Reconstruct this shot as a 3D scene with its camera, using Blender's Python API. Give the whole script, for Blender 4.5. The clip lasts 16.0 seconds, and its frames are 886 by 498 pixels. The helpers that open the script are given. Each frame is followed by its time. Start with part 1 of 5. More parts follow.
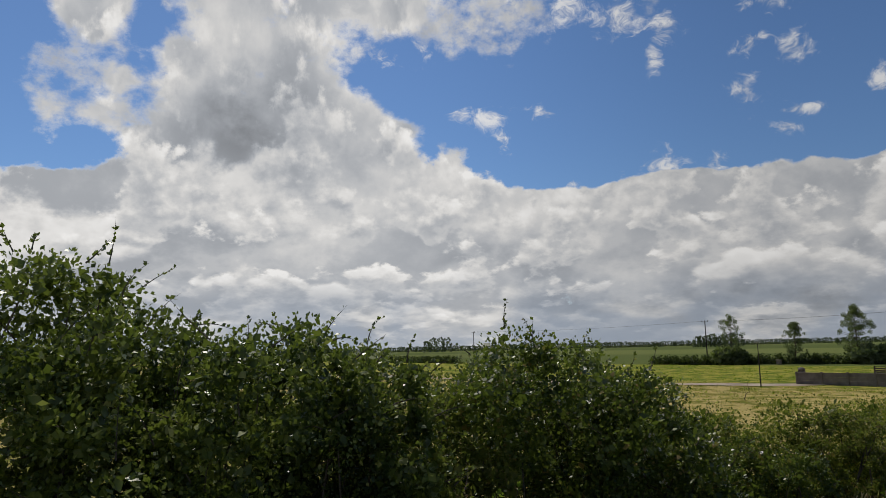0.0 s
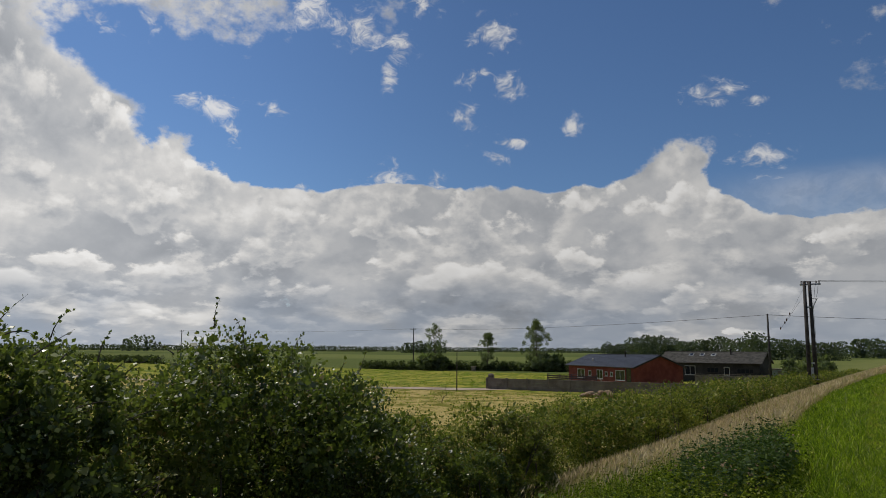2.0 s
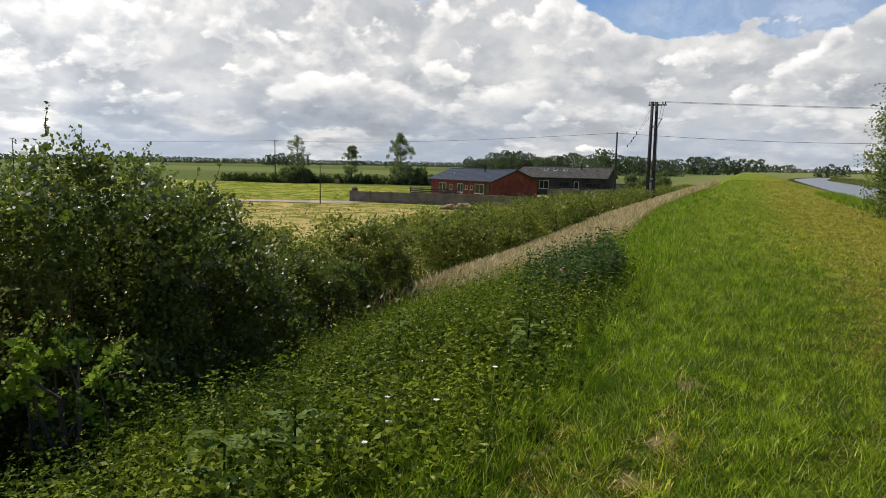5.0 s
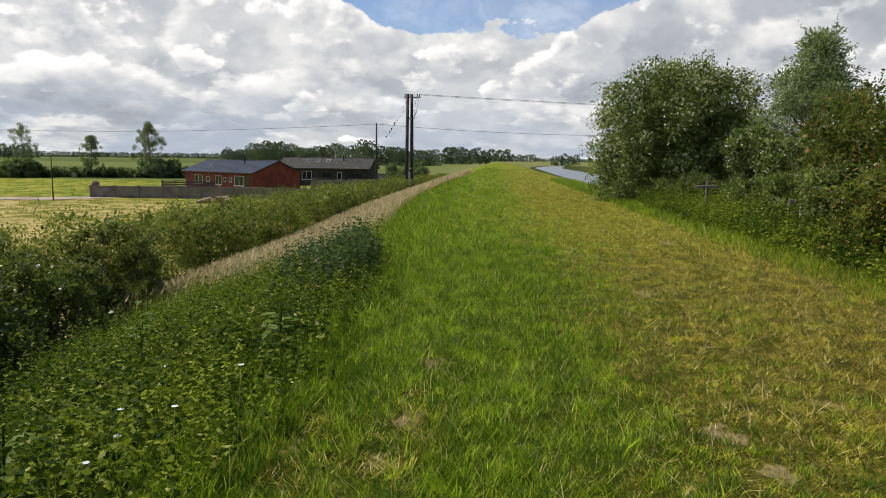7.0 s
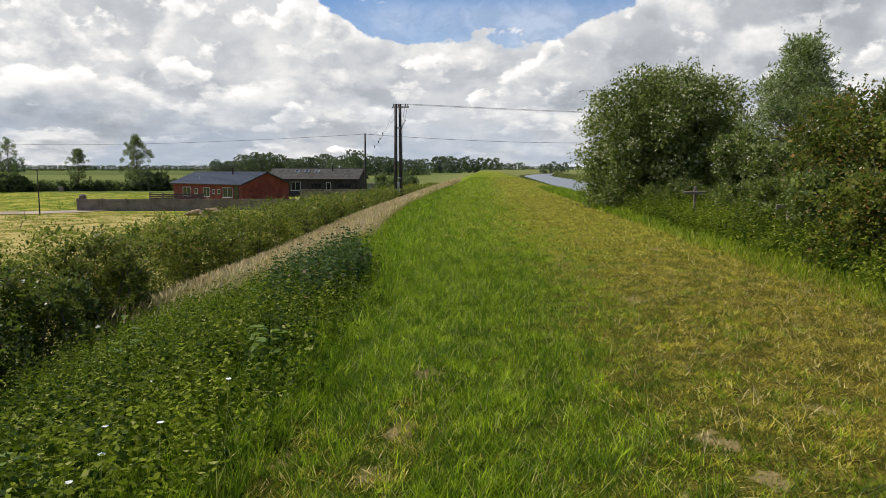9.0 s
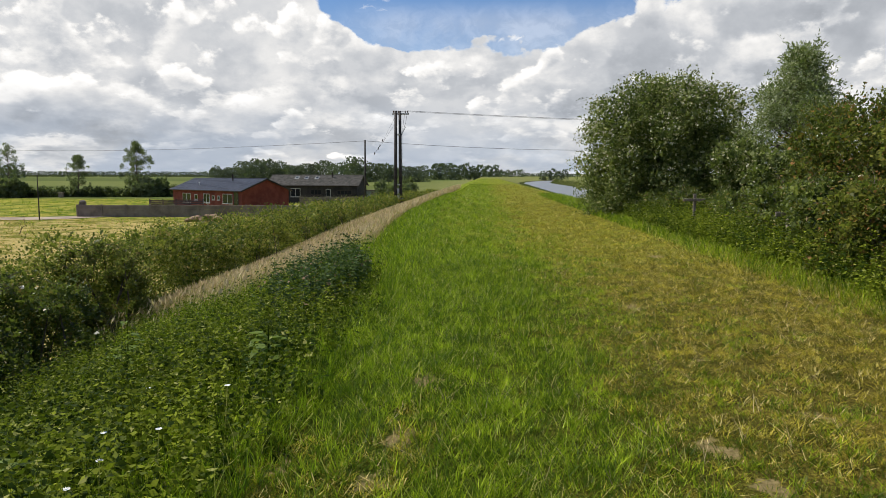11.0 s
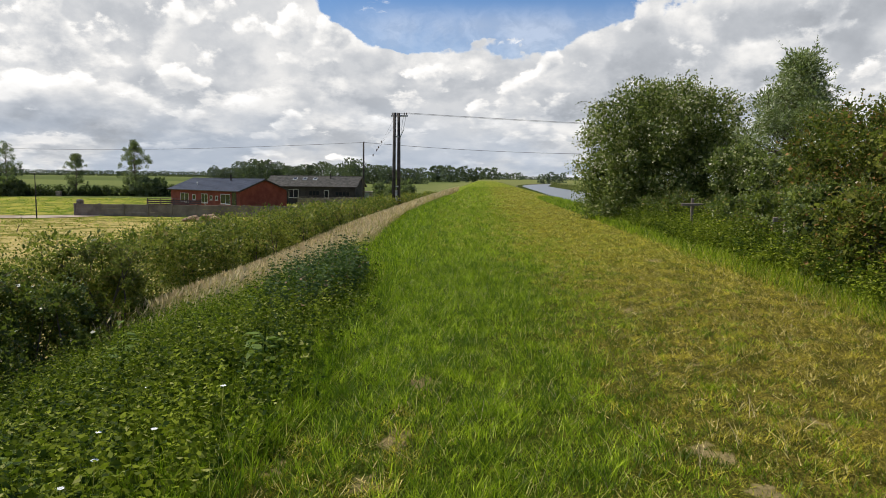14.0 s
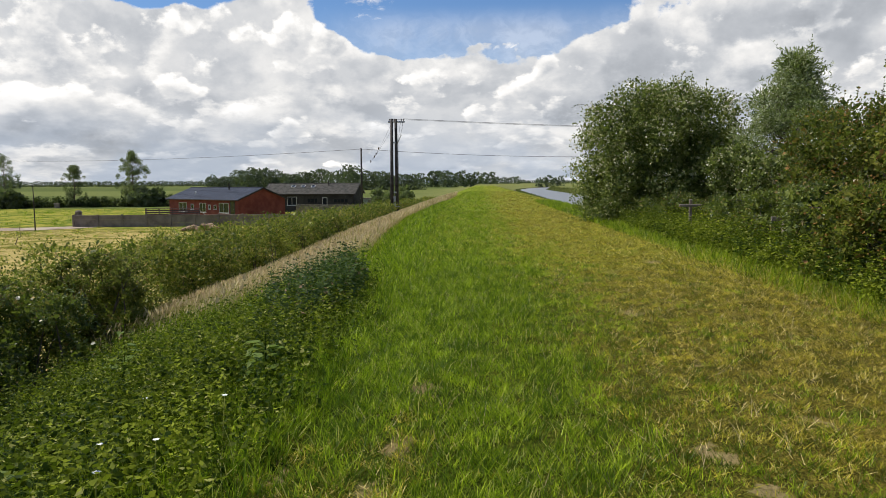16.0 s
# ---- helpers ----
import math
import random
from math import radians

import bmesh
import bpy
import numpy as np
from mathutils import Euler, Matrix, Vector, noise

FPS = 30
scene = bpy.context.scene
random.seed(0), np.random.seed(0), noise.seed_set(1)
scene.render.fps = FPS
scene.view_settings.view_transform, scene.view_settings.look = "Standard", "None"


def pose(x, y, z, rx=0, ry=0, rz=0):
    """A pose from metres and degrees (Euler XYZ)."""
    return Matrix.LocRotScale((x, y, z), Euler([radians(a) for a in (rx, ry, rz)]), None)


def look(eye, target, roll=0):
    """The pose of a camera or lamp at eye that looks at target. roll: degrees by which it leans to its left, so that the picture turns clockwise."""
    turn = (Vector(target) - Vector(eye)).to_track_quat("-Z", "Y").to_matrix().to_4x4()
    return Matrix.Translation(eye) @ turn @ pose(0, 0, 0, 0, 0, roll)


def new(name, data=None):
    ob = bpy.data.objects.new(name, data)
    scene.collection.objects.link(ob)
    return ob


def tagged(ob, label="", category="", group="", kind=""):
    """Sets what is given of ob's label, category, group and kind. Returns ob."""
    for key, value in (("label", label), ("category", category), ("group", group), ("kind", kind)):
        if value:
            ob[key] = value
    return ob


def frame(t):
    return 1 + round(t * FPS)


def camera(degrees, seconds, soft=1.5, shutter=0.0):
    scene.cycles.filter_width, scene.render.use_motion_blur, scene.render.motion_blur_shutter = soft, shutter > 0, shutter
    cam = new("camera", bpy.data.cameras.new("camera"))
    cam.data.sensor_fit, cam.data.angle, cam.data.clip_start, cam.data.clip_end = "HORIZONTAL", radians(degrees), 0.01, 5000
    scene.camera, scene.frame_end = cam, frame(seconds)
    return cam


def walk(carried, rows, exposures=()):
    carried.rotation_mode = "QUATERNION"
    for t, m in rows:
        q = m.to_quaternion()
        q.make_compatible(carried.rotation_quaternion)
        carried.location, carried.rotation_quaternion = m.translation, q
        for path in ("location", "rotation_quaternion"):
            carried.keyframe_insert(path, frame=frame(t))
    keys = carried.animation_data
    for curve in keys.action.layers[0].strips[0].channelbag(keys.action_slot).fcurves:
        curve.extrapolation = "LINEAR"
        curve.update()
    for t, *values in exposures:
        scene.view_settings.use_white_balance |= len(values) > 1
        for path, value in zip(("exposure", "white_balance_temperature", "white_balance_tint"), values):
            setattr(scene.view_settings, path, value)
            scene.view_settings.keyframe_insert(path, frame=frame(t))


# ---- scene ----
cam = camera(64.7, 16.0, 0.5)
PATH = [
    (0.0, -0.24, -0.10, 1.65, 98.12, 1.23, 57.26),
    (0.5, -0.23, -0.10, 1.65, 98.76, 0.26, 56.02),
    (1.0, -0.23, -0.10, 1.65, 98.97, 0.59, 50.95),
    (1.5, -0.22, -0.09, 1.65, 99.02, 0.06, 41.52),
    (2.0, -0.21, -0.09, 1.65, 98.19, -0.41, 34.40),
    (2.5, -0.21, -0.09, 1.65, 97.18, -0.63, 32.98),
    (3.0, -0.20, -0.09, 1.65, 92.89, 0.19, 32.20),
    (5.5, -0.12, -0.07, 1.65, 82.52, -1.66, 18.26),
    (6.0, -0.06, -0.06, 1.65, 82.60, -1.60, 11.81),
    (6.5, -0.03, -0.04, 1.65, 82.67, -0.63, 7.14),
    (7.0, -0.01, -0.03, 1.65, 82.68, -0.72, 4.35),
    (7.5, 0.00, 0.00, 1.65, 82.62, -0.32, 3.65),
    (8.0, 0.00, 0.00, 1.65, 82.64, -0.19, 3.53),
    (8.5, 0.00, 0.00, 1.65, 83.23, -0.19, 3.39),
    (9.0, 0.00, 0.00, 1.65, 83.42, -0.03, 3.46),
    (11.5, 0.00, 0.00, 1.65, 84.03, -0.26, 3.42),
    (12.0, 0.00, 0.00, 1.65, 84.00, -0.65, 3.38),
    (12.5, 0.00, 0.00, 1.65, 83.96, -0.40, 3.24),
    (13.0, 0.00, 0.00, 1.65, 83.99, -0.50, 3.31),
    (13.5, 0.00, 0.00, 1.65, 84.06, -0.75, 3.30),
    (14.0, 0.00, 0.00, 1.65, 84.16, -0.71, 3.30),
    (14.5, 0.00, 0.00, 1.65, 84.24, -0.56, 3.27),
    (15.0, 0.00, 0.00, 1.65, 84.37, -0.36, 3.33),
    (15.5, 0.00, 0.00, 1.65, 84.49, -0.07, 3.37),
    (16.0, 0.00, 0.00, 1.65, 84.58, 0.28, 3.14),
]
EXPOSURES = [(0.0, -0.84), (1.5, -0.86), (3.0, -0.72), (4.2, -0.34), (5.5, -0.06), (7.0, -0.04), (16.0, -0.02)]
walk(cam, [(t, pose(*p)) for t, *p in PATH], EXPOSURES)

# ---- daylight: high summer sun through broken cumulus ----
SUN_AZ, SUN_EL = -76.0, 56.0          # degrees, azimuth from +y towards +x
RNG = np.random.default_rng(7)


class Nodes:
    """Short spelling for node trees."""

    def __init__(self, tree):
        self.t = tree
        tree.nodes.clear()

    def add(self, kind, **props):
        n = self.t.nodes.new(kind)
        for k, v in props.items():
            if k == "operation":
                n.operation = v
            elif k == "blend_type":
                n.blend_type = v
            elif k == "data_type":
                n.data_type = v
        return n

    def put(self, socket, value):
        if hasattr(value, "is_linked"):
            self.t.links.new(value, socket)
        else:
            socket.default_value = value

    def math(self, op, a, b=0.0, c=0.0, clamp=False):
        n = self.add("ShaderNodeMath", operation=op)
        n.use_clamp = clamp
        for s, v in zip(n.inputs, (a, b, c)):
            self.put(s, v)
        return n.outputs[0]

    def vec(self, op, a, b=(0, 0, 0)):
        n = self.add("ShaderNodeVectorMath", operation=op)
        self.put(n.inputs[0], a)
        self.put(n.inputs[1], b)
        return n.outputs["Value"] if op in ("DOT_PRODUCT", "LENGTH") else n.outputs[0]

    def noise(self, vector, scale, detail=4.0, rough=0.55, lac=2.0, dist=0.0):
        n = self.add("ShaderNodeTexNoise")
        n.noise_dimensions = "3D"
        if vector is not None:
            self.put(n.inputs["Vector"], vector)
        n.inputs["Scale"].default_value = scale
        n.inputs["Detail"].default_value = detail
        n.inputs["Roughness"].default_value = rough
        n.inputs["Lacunarity"].default_value = lac
        n.inputs["Distortion"].default_value = dist
        return n.outputs[0]

    def vec_noise(self, vector, scale):
        n = self.add("ShaderNodeTexNoise")
        self.put(n.inputs["Vector"], vector)
        n.inputs["Scale"].default_value = scale
        n.inputs["Detail"].default_value = 2.0
        return self.vec("SUBTRACT", n.outputs["Color"], (0.5, 0.5, 0.5))

    def ramp(self, value, lo, hi, a=0.0, b=1.0):
        n = self.add("ShaderNodeMapRange")
        n.interpolation_type = "SMOOTHSTEP"
        for s, v in zip(n.inputs, (value, lo, hi, a, b)):
            self.put(s, v)
        return n.outputs[0]

    def mix(self, fac, a, b, blend="MIX"):
        n = self.add("ShaderNodeMix", data_type="RGBA", blend_type=blend)
        self.put(n.inputs[0], fac)
        for s, v in ((n.inputs[6], a), (n.inputs[7], b)):
            self.put(s, v if hasattr(v, "is_linked") or len(v) == 4 else (*v, 1))
        return n.outputs[2]


def make_world():
    world = bpy.data.worlds.new("summer_sky")
    scene.world = world
    world.use_nodes = True
    n = Nodes(world.node_tree)
    sky = n.add("ShaderNodeTexSky")
    sky.sky_type = "NISHITA"
    sky.sun_disc = False
    sky.sun_elevation = radians(SUN_EL)
    sky.sun_rotation = radians(SUN_AZ)
    sky.air_density, sky.dust_density, sky.ozone_density = 1.0, 0.2, 4.0
    d = n.add("ShaderNodeTexCoord").outputs["Generated"]
    xyz = n.add("ShaderNodeSeparateXYZ")
    n.put(xyz.inputs[0], d)
    x, y, z = xyz.outputs
    az = n.math("MULTIPLY", n.math("ARCTAN2", x, y), 180 / math.pi)
    el = n.math("MULTIPLY", n.math("ARCSINE", z), 180 / math.pi)
    # cloud space: a little finer towards the horizon
    up = n.math("ADD", n.math("MULTIPLY", z, 1.25), n.math("MULTIPLY", n.math("SQRT", n.math("MAXIMUM", z, 0.0)), 0.14))
    pos = n.add("ShaderNodeCombineXYZ")
    n.put(pos.inputs[0], x)
    n.put(pos.inputs[1], y)
    n.put(pos.inputs[2], up)
    p = pos.outputs[0]

    def density(at):
        big = n.noise(at, 3.4, 2.0, 0.5)
        fine = n.noise(at, 8.0, 10.0, 0.54, 2.1)
        puff = n.add("ShaderNodeTexVoronoi")
        puff.feature = "SMOOTH_F1"
        puff.normalize = True
        n.put(puff.inputs["Vector"], n.vec("ADD", at, n.vec("MULTIPLY", n.vec_noise(at, 14.0), (0.09, 0.09, 0.09))))
        puff.inputs["Scale"].default_value = 8.0
        puff.inputs["Detail"].default_value = 3.0
        puff.inputs["Roughness"].default_value = 0.6
        puff.inputs["Smoothness"].default_value = 0.5
        round_ = n.math("MULTIPLY", n.math("SUBTRACT", 0.42, puff.outputs["Distance"]), 0.70)
        return n.math("ADD", n.math("ADD", n.math("MULTIPLY", big, 0.55), n.math("MULTIPLY", fine, 0.80)), n.math("SUBTRACT", round_, 0.12))

    # heaps and holes of this sky: azimuth, elevation, width, height, amount
    heaps = [(-74, 19, 10, 11, 0.52), (-84, 25, 4, 6, 0.30), (-93, 19, 3.5, 4, -0.30), (-62, 17.5, 5, 5, 0.26), (-60, 27.5, 9, 2.5, 0.34), (-51, 25, 4, 2, 0.20),
             (-45, 18, 8, 5, -0.40), (-34, 19, 12, 6, -0.36), (-20, 23, 12, 5, -0.30), (-15.5, 14, 4.2, 3.2, 0.36), (-27, 15, 6, 2, -0.20),
             (-60.5, 22.0, 4.0, 2.2, -0.42), (-63.5, 17.5, 3.0, 3.0, 0.22), (-57.5, 12.5, 4.0, 2.5, 0.16), (-81, 23.5, 2.6, 3.0, -0.42), (-39.1, 13.0, 3.0, 1.2, 0.20), (1, 10.9, 2.2, 0.5, 0.18), (6.5, 8.6, 5.0, 1.2, 0.25),
             (1, 12.6, 10, 3.3, -0.62), (-9, 13.0, 4, 2.2, -0.40), (24, 12, 11, 8, 0.34), (-32, 10, 10, 4, 0.12)]
    bias = n.ramp(el, 10.5, 15.0, 0.34, 0.0)
    for a, e, w, h, k in heaps:
        u = n.math("DIVIDE", n.math("SUBTRACT", az, a), w)
        v = n.math("DIVIDE", n.math("SUBTRACT", el, e), h)
        r2 = n.math("ADD", n.math("MULTIPLY", u, u), n.math("MULTIPLY", v, v))
        bias = n.math("ADD", bias, n.math("MULTIPLY", n.math("EXPONENT", n.math("MULTIPLY", r2, -1.0)), k))
    ragged = n.math("MULTIPLY", n.math("SUBTRACT", n.noise(p, 17.0, 7.0, 0.66), 0.5), n.ramp(el, 12.0, 16.0, 0.15, 0.62))
    here = n.math("ADD", n.math("ADD", density(p), bias), ragged)
    cover = n.ramp(here, 0.70, n.ramp(el, 13.0, 18.0, 0.77, 0.92))

    # heaped banks flatten towards the horizon
    ring = n.math("SQRT", n.math("ADD", n.math("MULTIPLY", x, x), n.math("MULTIPLY", y, y)))
    flat = n.add("ShaderNodeCombineXYZ")
    n.put(flat.inputs[0], n.math("DIVIDE", x, ring))
    n.put(flat.inputs[1], n.math("DIVIDE", y, ring))
    n.put(flat.inputs[2], n.math("MULTIPLY", n.math("LOGARITHM", n.math("ADD", n.math("MAXIMUM", el, 0.0), 6.0), math.e), 0.36))
    pf = flat.outputs[0]

    def heap_layer(under, shift, scale, squash, level, deep, pale, soft):
        """One bank of cumulus before another: bright crests, grey bellies."""
        q = n.vec("ADD", n.vec("MULTIPLY", pf, (scale, scale, scale * squash)), shift)
        def field(at):
            lump = n.add("ShaderNodeTexVoronoi")
            lump.feature = "SMOOTH_F1"
            lump.normalize = True
            n.put(lump.inputs["Vector"], n.vec("ADD", at, n.vec("MULTIPLY", n.vec_noise(at, 1.7), (0.5, 0.5, 0.5))))
            lump.inputs["Scale"].default_value = 1.3
            lump.inputs["Detail"].default_value = 2.0
            lump.inputs["Roughness"].default_value = 0.55
            lump.inputs["Smoothness"].default_value = 0.25
            return n.math("ADD", n.math("MULTIPLY", n.noise(at, 1.0, 9.0, 0.58), 0.8), n.math("MULTIPLY", n.math("SUBTRACT", 0.5, lump.outputs["Distance"]), 0.55))
        f = field(q)
        g = field(n.vec("ADD", q, (-0.05, 0.0, 0.22)))
        mask = n.ramp(f, level, level + soft)
        crest = n.ramp(n.math("SUBTRACT", f, g), -0.05, 0.17)
        rim = n.ramp(f, level + 0.02, level + 0.16, 1.0, 0.0)
        v = n.math("ADD", n.math("ADD", deep, n.math("MULTIPLY", crest, (pale - deep) * 0.75)), n.math("MULTIPLY", rim, (pale - deep) * 0.35))
        return n.math("ADD", n.math("MULTIPLY", under, n.math("SUBTRACT", 1.0, mask)), n.math("MULTIPLY", v, mask))

    def blot(a, e, w, h):
        """A soft round spot of the sky, 1 in its middle."""
        u = n.math("DIVIDE", n.math("SUBTRACT", az, a), w)
        v = n.math("DIVIDE", n.math("SUBTRACT", el, e), h)
        return n.math("EXPONENT", n.math("MULTIPLY", n.math("ADD", n.math("MULTIPLY", u, u), n.math("MULTIPLY", v, v)), -1.0))

    edge = n.ramp(here, 0.72, 1.05, 1.0, 0.0)
    shade = n.math("ADD", 0.66, n.math("MULTIPLY", edge, 0.46))
    shade = heap_layer(shade, (1.0, 4.0, 2.0), 2.8, 1.0, 0.38, 0.54, 1.08, 0.12)
    shade = heap_layer(shade, (7.0, 1.0, 5.0), 5.2, 1.1, 0.45, 0.52, 1.20, 0.085)
    shade = heap_layer(shade, (3.0, 9.0, 8.0), 10.0, 1.1, 0.51, 0.56, 1.20, 0.07)
    # grey bellies of the thick heaps: azimuth, elevation, width, height, amount
    murk = 0.0
    wob = n.vec_noise(p, 9.0)
    for a, e, w, h, k in [(-72.5, 18.5, 5.5, 4.5, 0.40), (-63.5, 15.0, 2.6, 2.4, 0.22), (-52, 7.5, 5.0, 1.2, 0.18), (-70, 3.6, 14.0, 1.2, 0.26), (-40, 3.2, 12.0, 1.3, 0.24), (-25, 3.0, 9.0, 1.2, 0.18),
                          (17, 8.7, 8.0, 3.0, 0.24), (6.5, 5.4, 4.0, 1.6, 0.24), (25, 12.5, 8.0, 3.0, 0.22), (-33, 4.0, 6.0, 1.2, 0.14), (-14, 5.6, 6.0, 1.1, 0.14)]:
        murk = n.math("ADD", murk, n.math("MULTIPLY", blot(a, e, w, h), k))
    murk = n.math("MULTIPLY", murk, n.ramp(n.noise(p, 11.0, 6.0, 0.6), 0.30, 0.62, 0.45, 1.25))
    shade = n.math("MULTIPLY", shade, n.math("SUBTRACT", 1.0, murk))
    haze = n.math("MULTIPLY", n.ramp(el, 0.3, 7.0, 1.0, 0.0), n.ramp(n.noise(pf, 6.0, 5.0, 0.55), 0.36, 0.58))
    tone = n.mix(n.ramp(shade, 0.42, 0.95), (0.91, 0.96, 1.04), (1.0, 0.985, 0.965))
    cloud = n.vec("MULTIPLY", tone, n.math("MINIMUM", shade, 1.12))
    cloud = n.mix(n.math("MULTIPLY", haze, 0.82), cloud, (0.40, 0.47, 0.58))
    # torn shreds of cloud in the blue: azimuth, elevation, width, height
    torn = 0.0
    for a, e, w, h in [(-41.7, 25.3, 2.3, 2.2), (-38.3, 24.2, 1.7, 1.6), (-39.3, 22.0, 0.9, 1.3), (-30.3, 25.3, 2.2, 1.5), (-31.8, 22.0, 1.5, 1.1), (-29.0, 21.1, 1.9, 1.2), (-32.6, 18.7, 1.4, 1.6),
                       (-28.7, 16.8, 2.2, 0.6), (-29.9, 15.7, 1.1, 0.7), (-53.1, 18.6, 2.3, 1.0), (-51.9, 16.7, 0.8, 1.2), (-55.4, 18.9, 1.3, 0.7), (-47.9, 18.8, 1.9, 0.6), (-39.1, 13.7, 2.8, 1.6),
                       (-46.3, 13.0, 1.3, 0.45), (-35.1, 13.6, 1.2, 1.1), (-12.4, 19.4, 2.8, 1.0), (-9.7, 18.7, 1.3, 0.5), (-23.6, 17.8, 1.0, 1.1), (-9.5, 14.4, 2.4, 1.5), (-46.1, 26.7, 1.8, 2.2),
                       (-58.4, 24.5, 2.2, 1.4), (-62.3, 23.6, 2.6, 1.0), (-35.8, 27.9, 2.8, 1.3), (0.8, 10.7, 2.6, 0.45), (-6.0, 9.2, 4.0, 0.5)]:
        torn = n.math("MAXIMUM", torn, blot(a, e, w, h))
    fray = n.noise(n.vec("ADD", n.vec("MULTIPLY", p, (26.0, 26.0, 26.0)), n.vec("MULTIPLY", n.vec_noise(p, 20.0), (2.2, 2.2, 2.2))), 1.0, 8.0, 0.66)
    shred = n.math("MULTIPLY", n.ramp(n.math("ADD", torn, n.math("MULTIPLY", n.math("SUBTRACT", fray, 0.5), 3.6)), 0.50, 1.50), n.ramp(torn, 0.05, 0.30))
    veil = n.math("MULTIPLY", n.math("MULTIPLY", n.ramp(az, -16.0, -5.0, 0.0, 0.34), n.ramp(el, 11.5, 14.0, 1.0, 0.0)), n.ramp(n.noise(pf, 7.0, 6.0, 0.6), 0.34, 0.66, 0.5, 1.1))
    body = n.ramp(fray, 0.40, 0.62, 0.80, 1.06)
    cloud = n.mix(cover, n.vec("MULTIPLY", (1.0, 0.99, 0.98), body), cloud)
    cover = n.math("MAXIMUM", cover, n.math("MAXIMUM", n.math("MULTIPLY", shred, 0.90), veil))
    # brighter round the sun
    near_sun = n.ramp(az, -64.0, -28.0, 1.30, 1.0)
    cloud = n.vec("MULTIPLY", cloud, near_sun)
    blue = n.add("ShaderNodeBackground")
    n.put(blue.inputs[0], n.vec("MULTIPLY", n.mix(1.0, sky.outputs[0], (0.86, 1.02, 1.20), "MULTIPLY"), near_sun))
    blue.inputs[1].default_value = 0.093
    white = n.add("ShaderNodeBackground")
    n.put(white.inputs[0], cloud)
    white.inputs[1].default_value = 1.02
    both = n.add("ShaderNodeMixShader")
    n.put(both.inputs[0], cover)
    n.put(both.inputs[1], blue.outputs[0])
    n.put(both.inputs[2], white.outputs[0])
    out = n.add("ShaderNodeOutputWorld")
    n.put(out.inputs[0], both.outputs[0])


make_world()
sun = new("sun", bpy.data.lights.new("sun", "SUN"))
sun.data.energy, sun.data.angle, sun.data.color = 5.0, radians(1.0), (1.0, 0.95, 0.86)
SUN_DIR = Vector((math.sin(radians(SUN_AZ)) * math.cos(radians(SUN_EL)), math.cos(radians(SUN_AZ)) * math.cos(radians(SUN_EL)), math.sin(radians(SUN_EL))))
sun.matrix_world = look(SUN_DIR * 100, (0, 0, 0))


# ---- materials ----
def material(name):
    m = bpy.data.materials.new(name)
    m.use_nodes = True
    return m, Nodes(m.node_tree)


def finish(n, shader):
    out = n.add("ShaderNodeOutputMaterial")
    n.put(out.inputs[0], shader)


def bsdf(n, colour, rough=0.7, metal=0.0, bump=None, depth=0.01, spec=0.5):
    b = n.add("ShaderNodeBsdfPrincipled")
    n.put(b.inputs["Base Color"], colour if hasattr(colour, "is_linked") else (*colour[:3], 1))
    n.put(b.inputs["Roughness"], rough)
    b.inputs["Metallic"].default_value = metal
    b.inputs["Specular IOR Level"].default_value = spec
    if bump is not None:
        k = n.add("ShaderNodeBump")
        k.inputs["Distance"].default_value = depth
        n.put(k.inputs["Height"], bump)
        n.put(b.inputs["Normal"], k.outputs[0])
    return b.outputs[0]


def place(n):
    return n.add("ShaderNodeNewGeometry").outputs["Position"]


def leaf_material(name, dark, light, odd=None, odd_share=0.0, rough=0.5, glow=0.35, patch=0.8, spec=0.15, through_leaf=(0.30, 0.42, 0.05), gain=2.2):
    """Thin leaf: coloured leaf by leaf and in drifts; lets light through."""
    m, n = material(name)
    geo = n.add("ShaderNodeNewGeometry")
    rnd = geo.outputs["Random Per Island"]
    drift = n.math("ADD", n.math("MULTIPLY", n.noise(geo.outputs["Position"], patch, 3.0), 0.55), n.math("MULTIPLY", n.noise(geo.outputs["Position"], patch * 0.22, 3.0), 0.45))
    col = n.mix(n.math("ADD", n.math("MULTIPLY", rnd, 0.85), n.math("MULTIPLY", n.math("SUBTRACT", drift, 0.54), gain), clamp=True), dark, light)
    if odd:
        pick = n.math("GREATER_THAN", n.math("FRACT", n.math("MULTIPLY", rnd, 37.7)), 1.0 - odd_share)
        col = n.mix(pick, col, odd)
    face = bsdf(n, col, rough, spec=spec)
    tr = n.add("ShaderNodeBsdfTranslucent")
    n.put(tr.inputs[0], n.mix(0.5, col, through_leaf, "MIX"))
    mx = n.add("ShaderNodeMixShader")
    mx.inputs[0].default_value = glow
    n.put(mx.inputs[1], face)
    n.put(mx.inputs[2], tr.outputs[0])
    finish(n, mx.outputs[0])
    return m


def plain_material(name, a, b, scale=6.0, rough=0.75, metal=0.0, bump=0.004, fine=60.0, spec=0.12):
    m, n = material(name)
    p = place(n)
    coarse, grain = n.noise(p, scale, 4.0), n.noise(p, fine, 3.0)
    mixf = n.math("ADD", n.math("MULTIPLY", coarse, 0.7), n.math("MULTIPLY", grain, 0.3))
    col = n.mix(n.ramp(mixf, 0.35, 0.65), a, b)
    finish(n, bsdf(n, col, rough, metal, grain, bump, spec))
    return m


